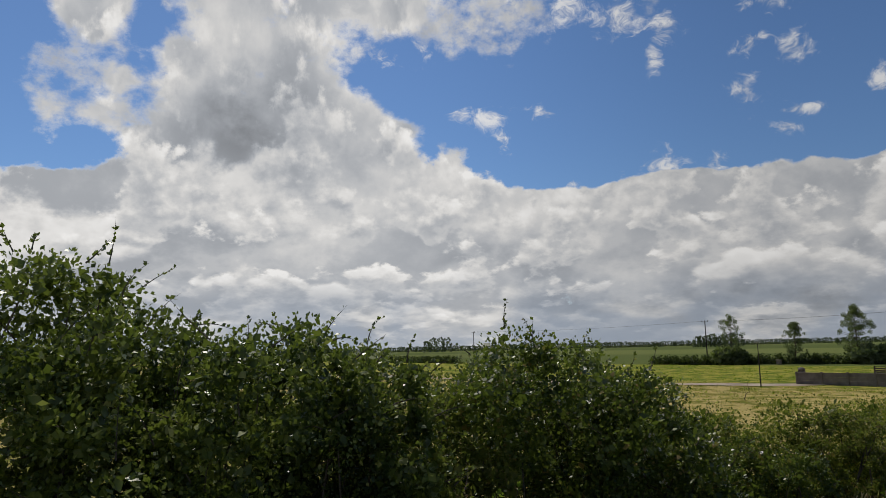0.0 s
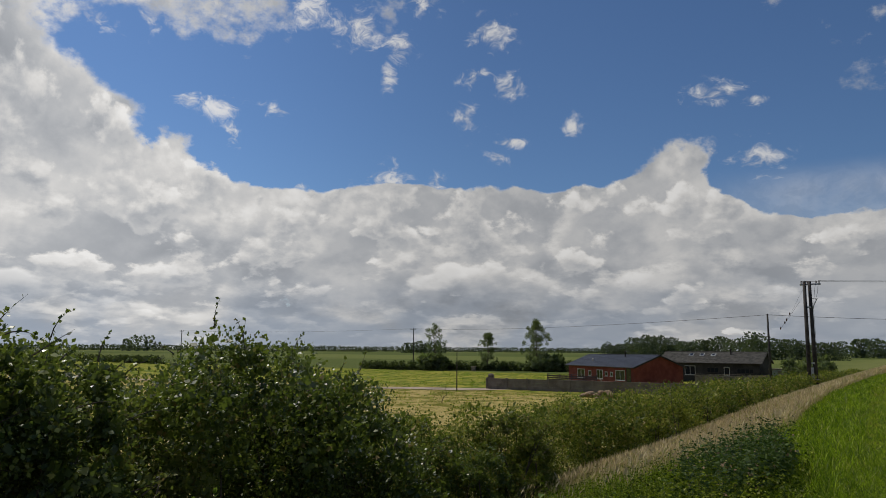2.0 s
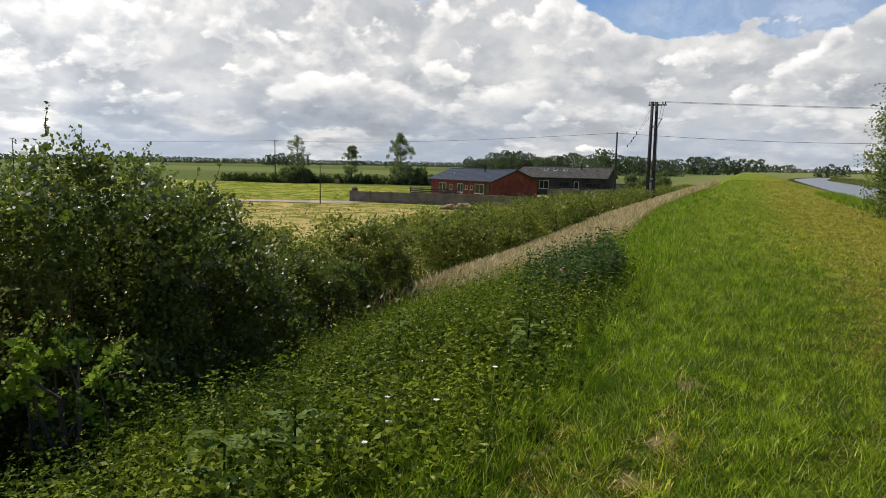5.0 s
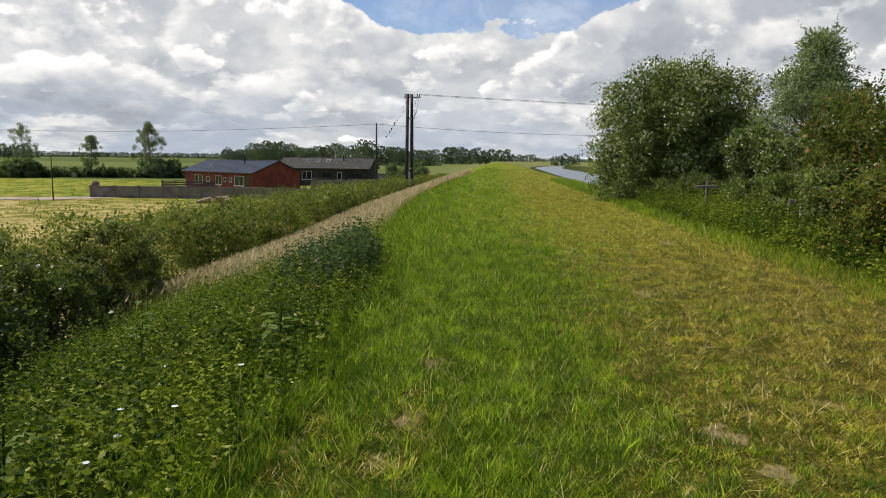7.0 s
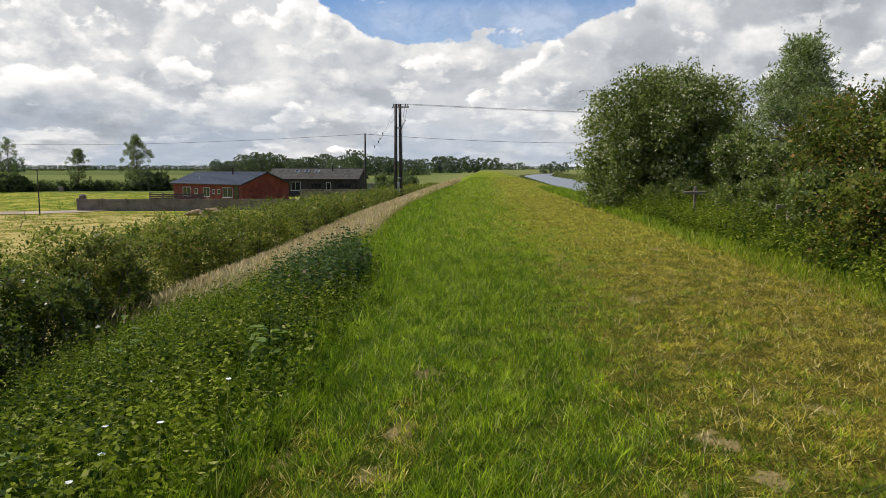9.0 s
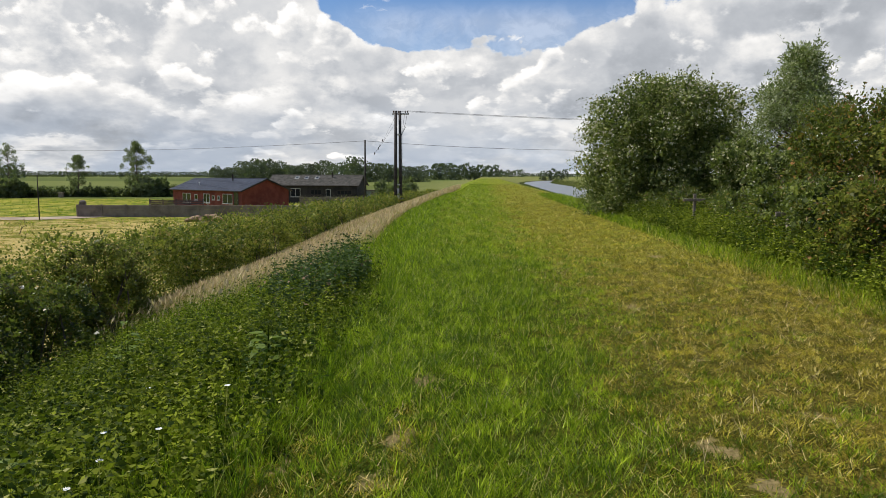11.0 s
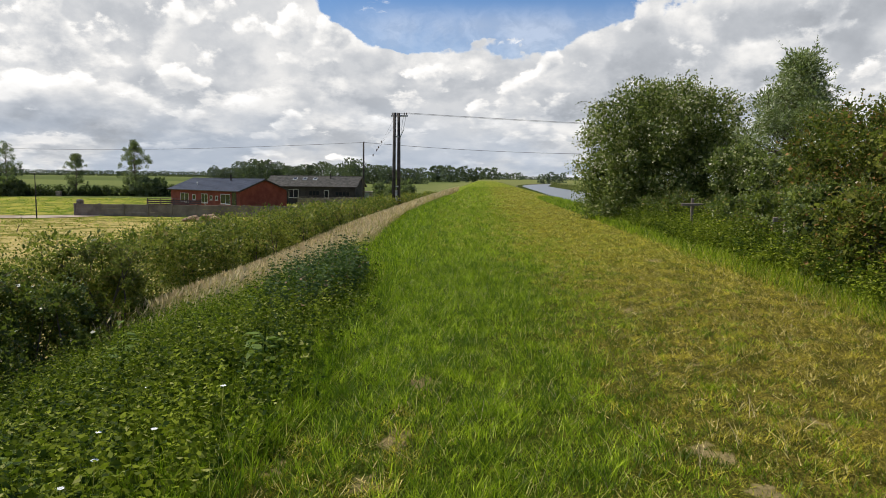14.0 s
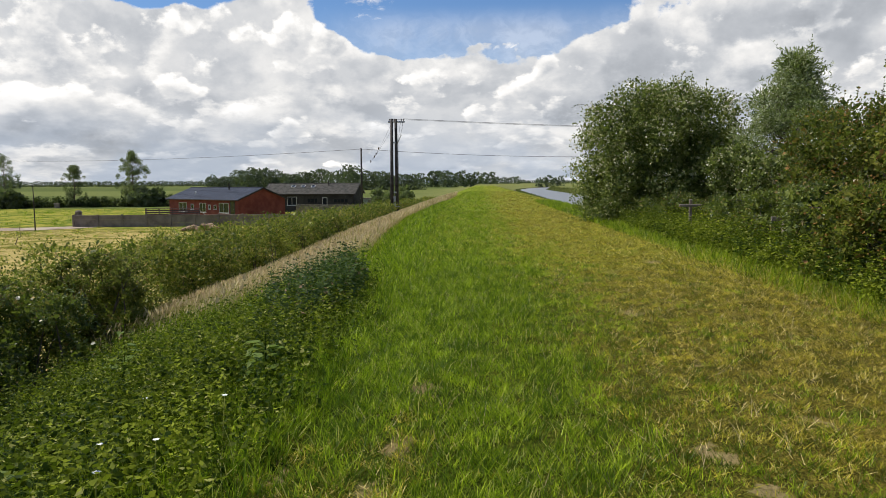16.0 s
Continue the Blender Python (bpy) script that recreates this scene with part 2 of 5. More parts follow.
BARE = [(-0.47, 5.45, 0.14), (1.88, 8.85, 0.20), (1.40, 4.13, 0.11), (-0.53, 4.26, 0.11), (1.55, 3.65, 0.10), (-0.62, 3.6, 0.09), (-1.13, 3.75, 0.10), (2.33, 4.88, 0.09), (3.5, 14.4, 0.26), (1.97, 6.25, 0.08)]


def ground_material():
    """Mown bank, hay meadow and far green fields in one sheet."""
    m, n = material("grassland")
    p = place(n)
    s = n.add("ShaderNodeSeparateXYZ")
    n.put(s.inputs[0], p)
    x, y, z = s.outputs
    big, mid, fine = n.noise(p, 0.22, 4.0), n.noise(p, 1.6, 4.0), n.noise(p, 22.0, 5.0, 0.65)
    # bank: green by the crest, drier and mown towards the river
    green = n.mix(mid, (0.085, 0.125, 0.010), (0.21, 0.26, 0.026))
    patches = n.ramp(n.noise(p, 2.6, 5.0, 0.65), 0.40, 0.62)
    straw = n.mix(n.math("MULTIPLY", fine, patches), (0.16, 0.15, 0.022), (0.48, 0.39, 0.070))
    dry = n.math("ADD", n.ramp(x, -0.2, 2.2, 0.10, 0.55), n.math("MULTIPLY", n.math("SUBTRACT", mid, 0.5), 0.9), clamp=True)
    dry = n.math("MULTIPLY", dry, n.ramp(y, 20.0, 120.0, 1.0, 0.55))
    bank = n.mix(dry, green, straw)
    # near ground: thatch and soil darkened, shade between the blades put into the colour
    shaded_thatch = n.mix(n.math("ADD", n.math("MULTIPLY", fine, 0.5), n.math("MULTIPLY", patches, 0.5)), (0.030, 0.028, 0.006), (0.24, 0.18, 0.040))
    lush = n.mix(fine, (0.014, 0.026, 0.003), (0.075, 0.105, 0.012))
    shaded_thatch = n.mix(n.ramp(n.math("ADD", x, n.math("MULTIPLY", mid, 2.6)), 0.6, 4.2), lush, shaded_thatch)
    bank = n.mix(n.ramp(y, 8.0, 17.0, 0.9, 0.0), bank, shaded_thatch)
    blade = n.ramp(n.noise(n.vec("MULTIPLY", p, (1.0, 0.6, 1.0)), 62.0, 4.0, 0.75), 0.40, 0.62)
    bank = n.mix(1.0, bank, n.mix(blade, (0.45, 0.46, 0.40), (1.55, 1.50, 1.30)), "MULTIPLY")
    rough_bank = n.math("MULTIPLY", n.ramp(x, 6.0, 8.0), 0.8)
    bank = n.mix(rough_bank, bank, n.mix(mid, (0.06, 0.075, 0.02), (0.19, 0.17, 0.06)))
    # worn spots of bare earth and thatch
    for bx, by, br in BARE:
        off = n.vec("ADD", n.vec("SUBTRACT", p, (bx, by, 0.0)), n.vec("MULTIPLY", n.vec_noise(p, 7.0), (0.5, 0.5, 0.0)))
        spot = n.ramp(n.vec("LENGTH", n.vec("MULTIPLY", off, (1.0, 0.55, 0.0))), br * 0.4, br, 1.0, 0.0)
        bank = n.mix(spot, bank, n.mix(fine, (0.15, 0.115, 0.045), (0.36, 0.275, 0.12)))
    # hay meadow, cut in swaths
    swath = n.noise(n.vec("MULTIPLY", p, (0.07, 0.32, 1.0)), 1.0, 7.0, 0.68)
    mott = n.ramp(n.noise(p, 0.55, 6.0, 0.65), 0.38, 0.62)
    swath = n.math("ADD", n.math("MULTIPLY", swath, 0.55), n.math("MULTIPLY", mott, 0.42))
    hay = n.mix(n.ramp(swath, 0.28, 0.72), (0.10, 0.14, 0.015), (0.32, 0.285, 0.052))
    near = n.ramp(y, 58.0, 71.0)
    hay = n.mix(near, n.mix(n.ramp(swath, 0.25, 0.65), (0.15, 0.15, 0.024), (0.42, 0.325, 0.12)), hay)
    # far fields
    cells = n.add("ShaderNodeTexVoronoi")
    n.put(cells.inputs["Vector"], n.vec("MULTIPLY", p, (0.0032, 0.0060, 0.0)))
    cells.inputs["Scale"].default_value = 1.0
    tint = n.add("ShaderNodeSeparateColor")
    n.put(tint.inputs[0], cells.outputs["Color"])
    field = n.mix(tint.outputs[0], (0.080, 0.100, 0.026), (0.155, 0.170, 0.050))
    field = n.mix(n.math("MULTIPLY", big, 0.4), field, (0.08, 0.11, 0.03))
    far = n.ramp(y, 116.0, 122.0)
    left = n.math("MAXIMUM", n.ramp(x, -9.0, -8.0, 1.0, 0.0), n.math("MAXIMUM", n.ramp(x, 40.0, 44.0), n.ramp(y, 330.0, 420.0)))
    plain = n.mix(far, hay, field)
    plain = n.mix(n.ramp(x, -15.0, 20.0), plain, field)
    rough_side = n.math("MULTIPLY", n.ramp(x, -34.0, -9.0), n.ramp(y, 88.0, 112.0))
    plain = n.mix(rough_side, plain, n.mix(mid, (0.10, 0.13, 0.035), (0.24, 0.23, 0.08)))
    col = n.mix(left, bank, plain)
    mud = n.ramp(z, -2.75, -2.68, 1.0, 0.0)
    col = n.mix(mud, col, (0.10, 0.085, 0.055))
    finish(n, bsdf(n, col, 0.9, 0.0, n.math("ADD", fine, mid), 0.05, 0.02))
    return m


GROUND = ground_material()
HAWTHORN = leaf_material("hawthorn_leaf", (0.042, 0.064, 0.016), (0.23, 0.26, 0.050), (0.34, 0.34, 0.10), 0.06, 0.38, 0.28, 1.8, 0.40, gain=3.0)
BRAMBLE = leaf_material("bramble_leaf", (0.034, 0.054, 0.011), (0.21, 0.24, 0.040), (0.27, 0.19, 0.06), 0.06, 0.40, 0.28, 1.8, 0.36, gain=3.0)
HEDGE = leaf_material("hedge_leaf", (0.040, 0.060, 0.009), (0.34, 0.33, 0.050), (0.36, 0.26, 0.08), 0.07, 0.5, 0.32, 2.4, gain=3.2)
OLIVE = leaf_material("olive_leaf", (0.075, 0.085, 0.018), (0.19, 0.18, 0.040), (0.22, 0.15, 0.05), 0.10)
SPRIG = leaf_material("young_rose_leaf", (0.16, 0.24, 0.02), (0.34, 0.46, 0.05), None, 0, 0.45, 0.4, 2.0)
NETTLE = leaf_material("nettle_leaf", (0.018, 0.036, 0.004), (0.26, 0.30, 0.022), (0.32, 0.32, 0.09), 0.04, 0.6, 0.25, 3.6, 0.05, (0.24, 0.36, 0.02), 4.2)
THISTLE = leaf_material("thistle_leaf", (0.020, 0.040, 0.010), (0.10, 0.145, 0.035), (0.24, 0.16, 0.09), 0.05, 0.6, 0.2, 4.0, 0.10, (0.14, 0.26, 0.03))
ELDER = leaf_material("elder_leaf", (0.044, 0.062, 0.018), (0.29, 0.32, 0.09), (0.50, 0.48, 0.26), 0.10, 0.5, 0.33, 1.6, gain=3.0)
WILLOW = leaf_material("willow_leaf", (0.080, 0.110, 0.034), (0.36, 0.40, 0.18), (0.50, 0.52, 0.34), 0.18)
RUSSET = leaf_material("russet_leaf", (0.042, 0.056, 0.011), (0.24, 0.23, 0.036), (0.30, 0.15, 0.045), 0.10, patch=1.8, gain=3.2)
# the next two leaf colours are lightened to carry distance haze, the first bluish
FAR_LEAF = leaf_material("hazed_distant_leaf", (0.058, 0.076, 0.052), (0.115, 0.140, 0.092), None, 0, 0.7, 0.2, 0.03)
FIELD_TREE = leaf_material("hazed_field_tree_leaf", (0.080, 0.10, 0.050), (0.20, 0.22, 0.12), None, 0, 0.6, 0.35, 0.3)
HEDGEROW = leaf_material("field_hedge_leaf", (0.018, 0.028, 0.014), (0.050, 0.066, 0.030), None, 0, 0.7, 0.2, 0.2)
GRASS = leaf_material("grass_blade", (0.044, 0.080, 0.004), (0.56, 0.68, 0.028), (0.62, 0.55, 0.16), 0.05, 0.45, 0.32, 13.0, 0.15, (0.26, 0.48, 0.02), 4.5)
MOWN = leaf_material("mown_blade", (0.060, 0.064, 0.006), (0.70, 0.58, 0.060), (0.82, 0.66, 0.26), 0.10, 0.5, 0.25, 13.0, 0.12, (0.44, 0.40, 0.04), 4.5)
DRY = leaf_material("dry_grass", (0.40, 0.32, 0.16), (0.82, 0.69, 0.41), (0.30, 0.31, 0.07), 0.20, 0.7, 0.35, 0.5, 0.06, (0.80, 0.58, 0.32))
BARK = plain_material("bark", (0.075, 0.058, 0.042), (0.16, 0.13, 0.10), 9.0, 0.9)
BLOSSOM = plain_material("blossom", (0.46, 0.43, 0.30), (0.60, 0.57, 0.42), 20.0, 0.8)


# ---- building helpers ----
def mesh_from(name, verts, faces):
    me = bpy.data.meshes.new(name)
    me.from_pydata([tuple(v) for v in verts], [], faces)
    me.update()
    return me


def quads(name, corners):
    """A mesh of separate quads; corners: (count, 4, 3)."""
    corners = np.asarray(corners, dtype=np.float32)
    k = len(corners)
    me = bpy.data.meshes.new(name)
    me.vertices.add(4 * k)
    me.loops.add(4 * k)
    me.polygons.add(k)
    me.vertices.foreach_set("co", corners.ravel())
    me.loops.foreach_set("vertex_index", np.arange(4 * k, dtype=np.int32))
    me.polygons.foreach_set("loop_start", np.arange(0, 4 * k, 4, dtype=np.int32))
    me.polygons.foreach_set("loop_total", np.full(k, 4, dtype=np.int32))
    me.update(calc_edges=True)
    return me


def part(name, me, mat, parent=None, label="", smooth=False):
    """Links a mesh or bmesh as one object, under its thing where there is one."""
    if isinstance(me, bmesh.types.BMesh):
        data = bpy.data.meshes.new(name)
        me.to_mesh(data)
        me.free()
        me = data
    ob = new(name, me)
    if mat is not None and not me.materials:
        me.materials.append(mat)
    if smooth:
        me.polygons.foreach_set("use_smooth", [True] * len(me.polygons))
    if parent is not None:
        ob.parent = parent
        ob.matrix_parent_inverse = parent.matrix_basis.inverted()
    if label:
        ob["label"] = label
    return ob


def thing(name, at, label, category, group="", turn=0.0):
    ob = new(name)
    ob.empty_display_size = 0.2
    ob.matrix_basis = pose(*at, 0, 0, turn)
    return tagged(ob, label, category, group)


def box(bm, x0, x1, y0, y1, z0, z1, bevel=0.0):
    m = Matrix.Translation(((x0 + x1) / 2, (y0 + y1) / 2, (z0 + z1) / 2)) @ Matrix.Diagonal((x1 - x0, y1 - y0, z1 - z0, 1))
    made = bmesh.ops.create_cube(bm, size=1.0, matrix=m)["verts"]
    if bevel:
        edges = {e for v in made for e in v.link_edges}
        bmesh.ops.bevel(bm, geom=list(edges), offset=bevel, segments=1, affect="EDGES", profile=0.5)


def boxes(*rows, bevel=0.0):
    bm = bmesh.new()
    for r in rows:
        box(bm, *r, bevel=bevel)
    return bm


def tubes(name, lines, sides=5):
    """One mesh of tapered tubes; lines: lists of (point, radius)."""
    verts, faces = [], []
    for line in lines:
        start = len(verts)
        for i, (p, r) in enumerate(line):
            a = np.asarray(line[max(i - 1, 0)][0], float)
            b = np.asarray(line[min(i + 1, len(line) - 1)][0], float)
            d = b - a
            d /= np.linalg.norm(d) + 1e-9
            u = np.cross(d, (0.31, 0.95, 0.07) if abs(d[2]) > 0.8 else (0, 0, 1))
            u /= np.linalg.norm(u) + 1e-9
            v = np.cross(d, u)
            for s in range(sides):
                w = 2 * math.pi * s / sides
                verts.append(np.asarray(p, float) + r * (math.cos(w) * u + math.sin(w) * v))
        for i in range(len(line) - 1):
            for s in range(sides):
                a, b = start + i * sides + s, start + i * sides + (s + 1) % sides
                faces.append((a, b, b + sides, a + sides))
        faces.append(tuple(start + s for s in range(sides))[::-1])
        faces.append(tuple(start + (len(line) - 1) * sides + s for s in range(sides)))
    return mesh_from(name, verts, faces)


def unit(v):
    return v / (np.linalg.norm(v, axis=-1, keepdims=True) + 1e-9)


def leaves(name, at, way, size, width=0.36, fold=0.25, roll=None):
    """Folded, pointed leaves: one quad each from the stalk to the tip."""
    k = len(at)
    way = unit(way)
    side = unit(np.cross(way, unit(RNG.normal(size=(k, 3))) if roll is None else roll))
    up = np.cross(side, way)
    size = np.broadcast_to(np.asarray(size, float).reshape(-1, 1), (k, 1))
    mid = at + way * size * 0.45
    l = mid + side * size * width + up * size * width * fold
    r = mid - side * size * width + up * size * width * fold
    return quads(name, np.stack([at, l, at + way * size, r], 1))


def blades(name, at, height, lean, width, curl=0.5, simple=False):
    """Grass blades: a broad foot quad and a narrow tip quad each, or one tapered quad."""
    k = len(at)
    ang = RNG.uniform(0, 2 * math.pi, k)
    out = np.stack([np.cos(ang), np.sin(ang), np.zeros(k)], 1) * lean[:, None]
    turn = RNG.uniform(0, 2 * math.pi, k)
    side = np.stack([np.cos(turn), np.sin(turn), np.zeros(k)], 1) * width[:, None] / 2
    up = np.array((0, 0, 1.0)) * height[:, None]
    knee = at + up * 0.58 + out * 0.35
    tip = at + up * (1 - 0.35 * curl * np.minimum(1, lean / np.maximum(height, 1e-3)))[:, None] + out
    if simple:
        return quads(name, np.stack([at - side, at + side, tip + side * 0.2, tip - side * 0.2], 1))
    low = np.stack([at - side, at + side, knee + side * 0.75, knee - side * 0.75], 1)
    top = np.stack([knee - side * 0.75, knee + side * 0.75, tip + side * 0.12, tip - side * 0.12], 1)
    both = np.stack([low, top], 1).reshape(k, 8, 3).astype(np.float32)
    me = bpy.data.meshes.new(name)
    # six vertices a blade, the knee shared
    v = both[:, (0, 1, 2, 3, 6, 7)]
    me.vertices.add(6 * k)
    me.loops.add(8 * k)
    me.polygons.add(2 * k)
    me.vertices.foreach_set("co", v.ravel())
    idx = (np.arange(k) * 6)[:, None] + np.array((0, 1, 2, 3, 3, 2, 4, 5))
    me.loops.foreach_set("vertex_index", idx.ravel().astype(np.int32))
    me.polygons.foreach_set("loop_start", np.arange(0, 8 * k, 4, dtype=np.int32))
    me.polygons.foreach_set("loop_total", np.full(2 * k, 4, dtype=np.int32))
    me.update(calc_edges=True)
    return me


# ---- the land: flood bank, plain, river ----
PLAIN, WATER = -2.6, -2.72


def smooth(a, b, v):
    t = np.clip((v - a) / (b - a), 0, 1)
    return t * t * (3 - 2 * t)


def river_left(y):
    return 15.5 + np.maximum(0, y - 140) * 0.018 + np.maximum(0, y - 360) ** 2 * 0.0006


def waves(x, y):
    return (np.sin(1.7 * x + 0.6 * y) * np.sin(1.1 * y - 0.8 * x + 1.3) + 0.6 * np.sin(3.9 * x - 2.3 * y + 0.4) * np.sin(3.1 * y + 1.9 * x)) / 1.6


def land(x, y):
    """Height of the ground at x, y."""
    x, y = np.asarray(x, float), np.asarray(y, float)
    crest = -1.35 - 1.35 * smooth(5, 40, y)
    t = np.maximum(0, crest - x)
    z = -(0.38 - 0.05 * smooth(8, 13, y)) * t * t / (t + 0.5) - 1.3 * smooth(4.9, 7.6, t)
    z = np.where(t > 5.0, np.maximum(z, PLAIN), z)
    rl = river_left(y)
    gap = x - rl
    z = np.where(x > 3.5, (PLAIN - 0.6) * smooth(5.3, rl + 1.5, x), z)
    bed = smooth(0, 3, gap)
    far_bank = smooth(14, 21, gap)
    z = np.where(gap > 1.5, -3.2 - 0.9 * bed + (4.1 - 1.2) * far_bank - 1.4 * smooth(27, 40, gap), z)
    z = z + 0.035 * waves(x, y) * np.exp(-((x - 1.5) / 7) ** 2) + 0.12 * waves(x * 0.11, y * 0.13) * smooth(-9, -14, x)
    return z


def steps(*spans):
    out = []
    for a, b, s in spans:
        out += list(np.arange(a, b - 1e-6, s))
    return np.array(out + [spans[-1][1]])


def build_land():
    xs = steps((-4600, -1000, 600), (-1000, -200, 80), (-200, -60, 10), (-60, -12, 2), (-12, 8, 0.34), (8, 60, 1.0), (60, 200, 20), (200, 1000, 100), (1000, 4600, 600))
    ys = steps((-4600, -600, 800), (-600, -60, 60), (-60, -8, 4), (-8, 30, 0.45), (30, 90, 1.2), (90, 240, 5), (240, 900, 20), (900, 1600, 100), (1600, 4600, 500))
    X, Y = np.meshgrid(xs, ys)
    Z = land(X, Y)
    verts = np.stack([X, Y, Z], 2).reshape(-1, 3)
    w, h = len(xs), len(ys)
    i = (np.arange(h - 1)[:, None] * w + np.arange(w - 1)[None]).ravel()
    ground = part("ground", mesh_from("ground", verts, np.stack([i, i + 1, i + w + 1, i + w], 1).tolist()), GROUND, smooth=True)
    tagged(ground, "grassy flood bank, pale hay meadow and flat green fields", "ground", kind="structure")


build_land()


def build_water():
    m, n = material("river_water")
    p = place(n)
    ripple = n.noise(n.vec("MULTIPLY", p, (1.0, 0.35, 1.0)), 2.2, 4.0)
    finish(n, bsdf(n, (0.13, 0.135, 0.125), 0.28, 0.0, ripple, 0.012))
    ys = steps((-400, 140, 60), (140, 360, 20), (360, 640, 10))
    rl = river_left(ys)
    verts = [(x, y, WATER) for a, y in zip(rl, ys) for x in (a + 0.2, a + 17.5)]
    faces = [(2 * i, 2 * i + 1, 2 * i + 3, 2 * i + 2) for i in range(len(ys) - 1)]
    tagged(part("water", mesh_from("water", verts, faces), m), "grey river reflecting the cloudy sky", "river", kind="structure")


build_water()


TRACK = [(-190, 50), (-150, 52), (-120, 53.5), (-100, 55), (-80, 56), (-62, 57.5), (-50, 60), (-44, 63.5), (-40.5, 67.5), (-38, 72), (-37, 78)]


def build_track():
    gravel = plain_material("track_gravel", (0.26, 0.20, 0.14), (0.42, 0.335, 0.245), 0.6, 0.95, 0, 0.02, 8.0)
    mid = TRACK
    pts, t = [], np.linspace(0, len(mid) - 1, 80)
    mx = np.interp(t, range(len(mid)), [p[0] for p in mid])
    my = np.interp(t, range(len(mid)), [p[1] for p in mid])
    d = unit(np.stack([np.gradient(mx), np.gradient(my)], 1))
    half = 1.8 + 0.3 * np.sin(t * 3.1)
    for a, b, (dx, dy), h in zip(mx, my, d, half):
        for s in (-1, -0.4, 0.4, 1):
            x, y = a - dy * h * s, b + dx * h * s
            pts.append((x, y, float(land(x, y)) + 0.05))
    faces = [(4 * i + k, 4 * i + k + 1, 4 * i + k + 5, 4 * i + k + 4) for i in range(79) for k in range(3)]
    tagged(part("track", mesh_from("track", pts, faces), gravel), "pale gravel farm track across the hay meadow", "track", kind="structure")


build_track()


# ---- shrubs, hedges and trees ----
def in_ball(k):
    return unit(RNG.normal(size=(k, 3))) * RNG.uniform(0, 1, (k, 1)) ** 0.4


def clumps(centres, radii, count, size, droop=0.0, squash=0.8):
    """Leaf feet and ways over a heap of small clumps."""
    share = radii ** 2 / np.sum(radii ** 2)
    pick = RNG.choice(len(centres), count, p=share)
    off = in_ball(count)
    at = centres[pick] + off * radii[pick][:, None] * np.array((1, 1, squash))
    way = off + 0.7 * RNG.normal(size=(count, 3))
    way[:, 2] += 0.25 - droop
    return at, way, RNG.uniform(0.65, 1.25, count) * size


def sprays(feet, ways, length, size, per=14):
    """Shoots that stick out: lines for twigs and leaves along them."""
    lines, at, way = [], [], []
    for f, w in zip(feet, unit(ways)):
        L = length * RNG.uniform(0.4, 1.2)
        bend = RNG.normal(size=3) * 0.35 + np.array((0, 0, -0.25))
        t = np.linspace(0, 1, 5)[:, None]
        pts = f + w * L * t + bend * L * t ** 2 * 0.6
        lines.append([(q, 0.007 * (1.1 - s)) for q, s in zip(pts, np.linspace(0, 1, 5))])
        s = RNG.uniform(0.15, 1, (per, 1))
        at.append(f + w * L * s + bend * L * s ** 2 * 0.6)
        way.append(RNG.normal(size=(per, 3)) * 0.8 + w)
    return lines, np.concatenate(at), np.concatenate(way), RNG.uniform(0.6, 1.2, len(feet) * per) * size


def limbs(foot, tops, thick):
    out = []
    for p in tops:
        mid = foot + (p - foot) * 0.5 + RNG.normal(size=3) * 0.12 * np.linalg.norm(p - foot)
        out.append([(foot + RNG.normal(size=3) * thick * 0.8 * np.array((1, 1, 0)), thick), (mid, thick * 0.6), (p, thick * 0.18)])
    return out


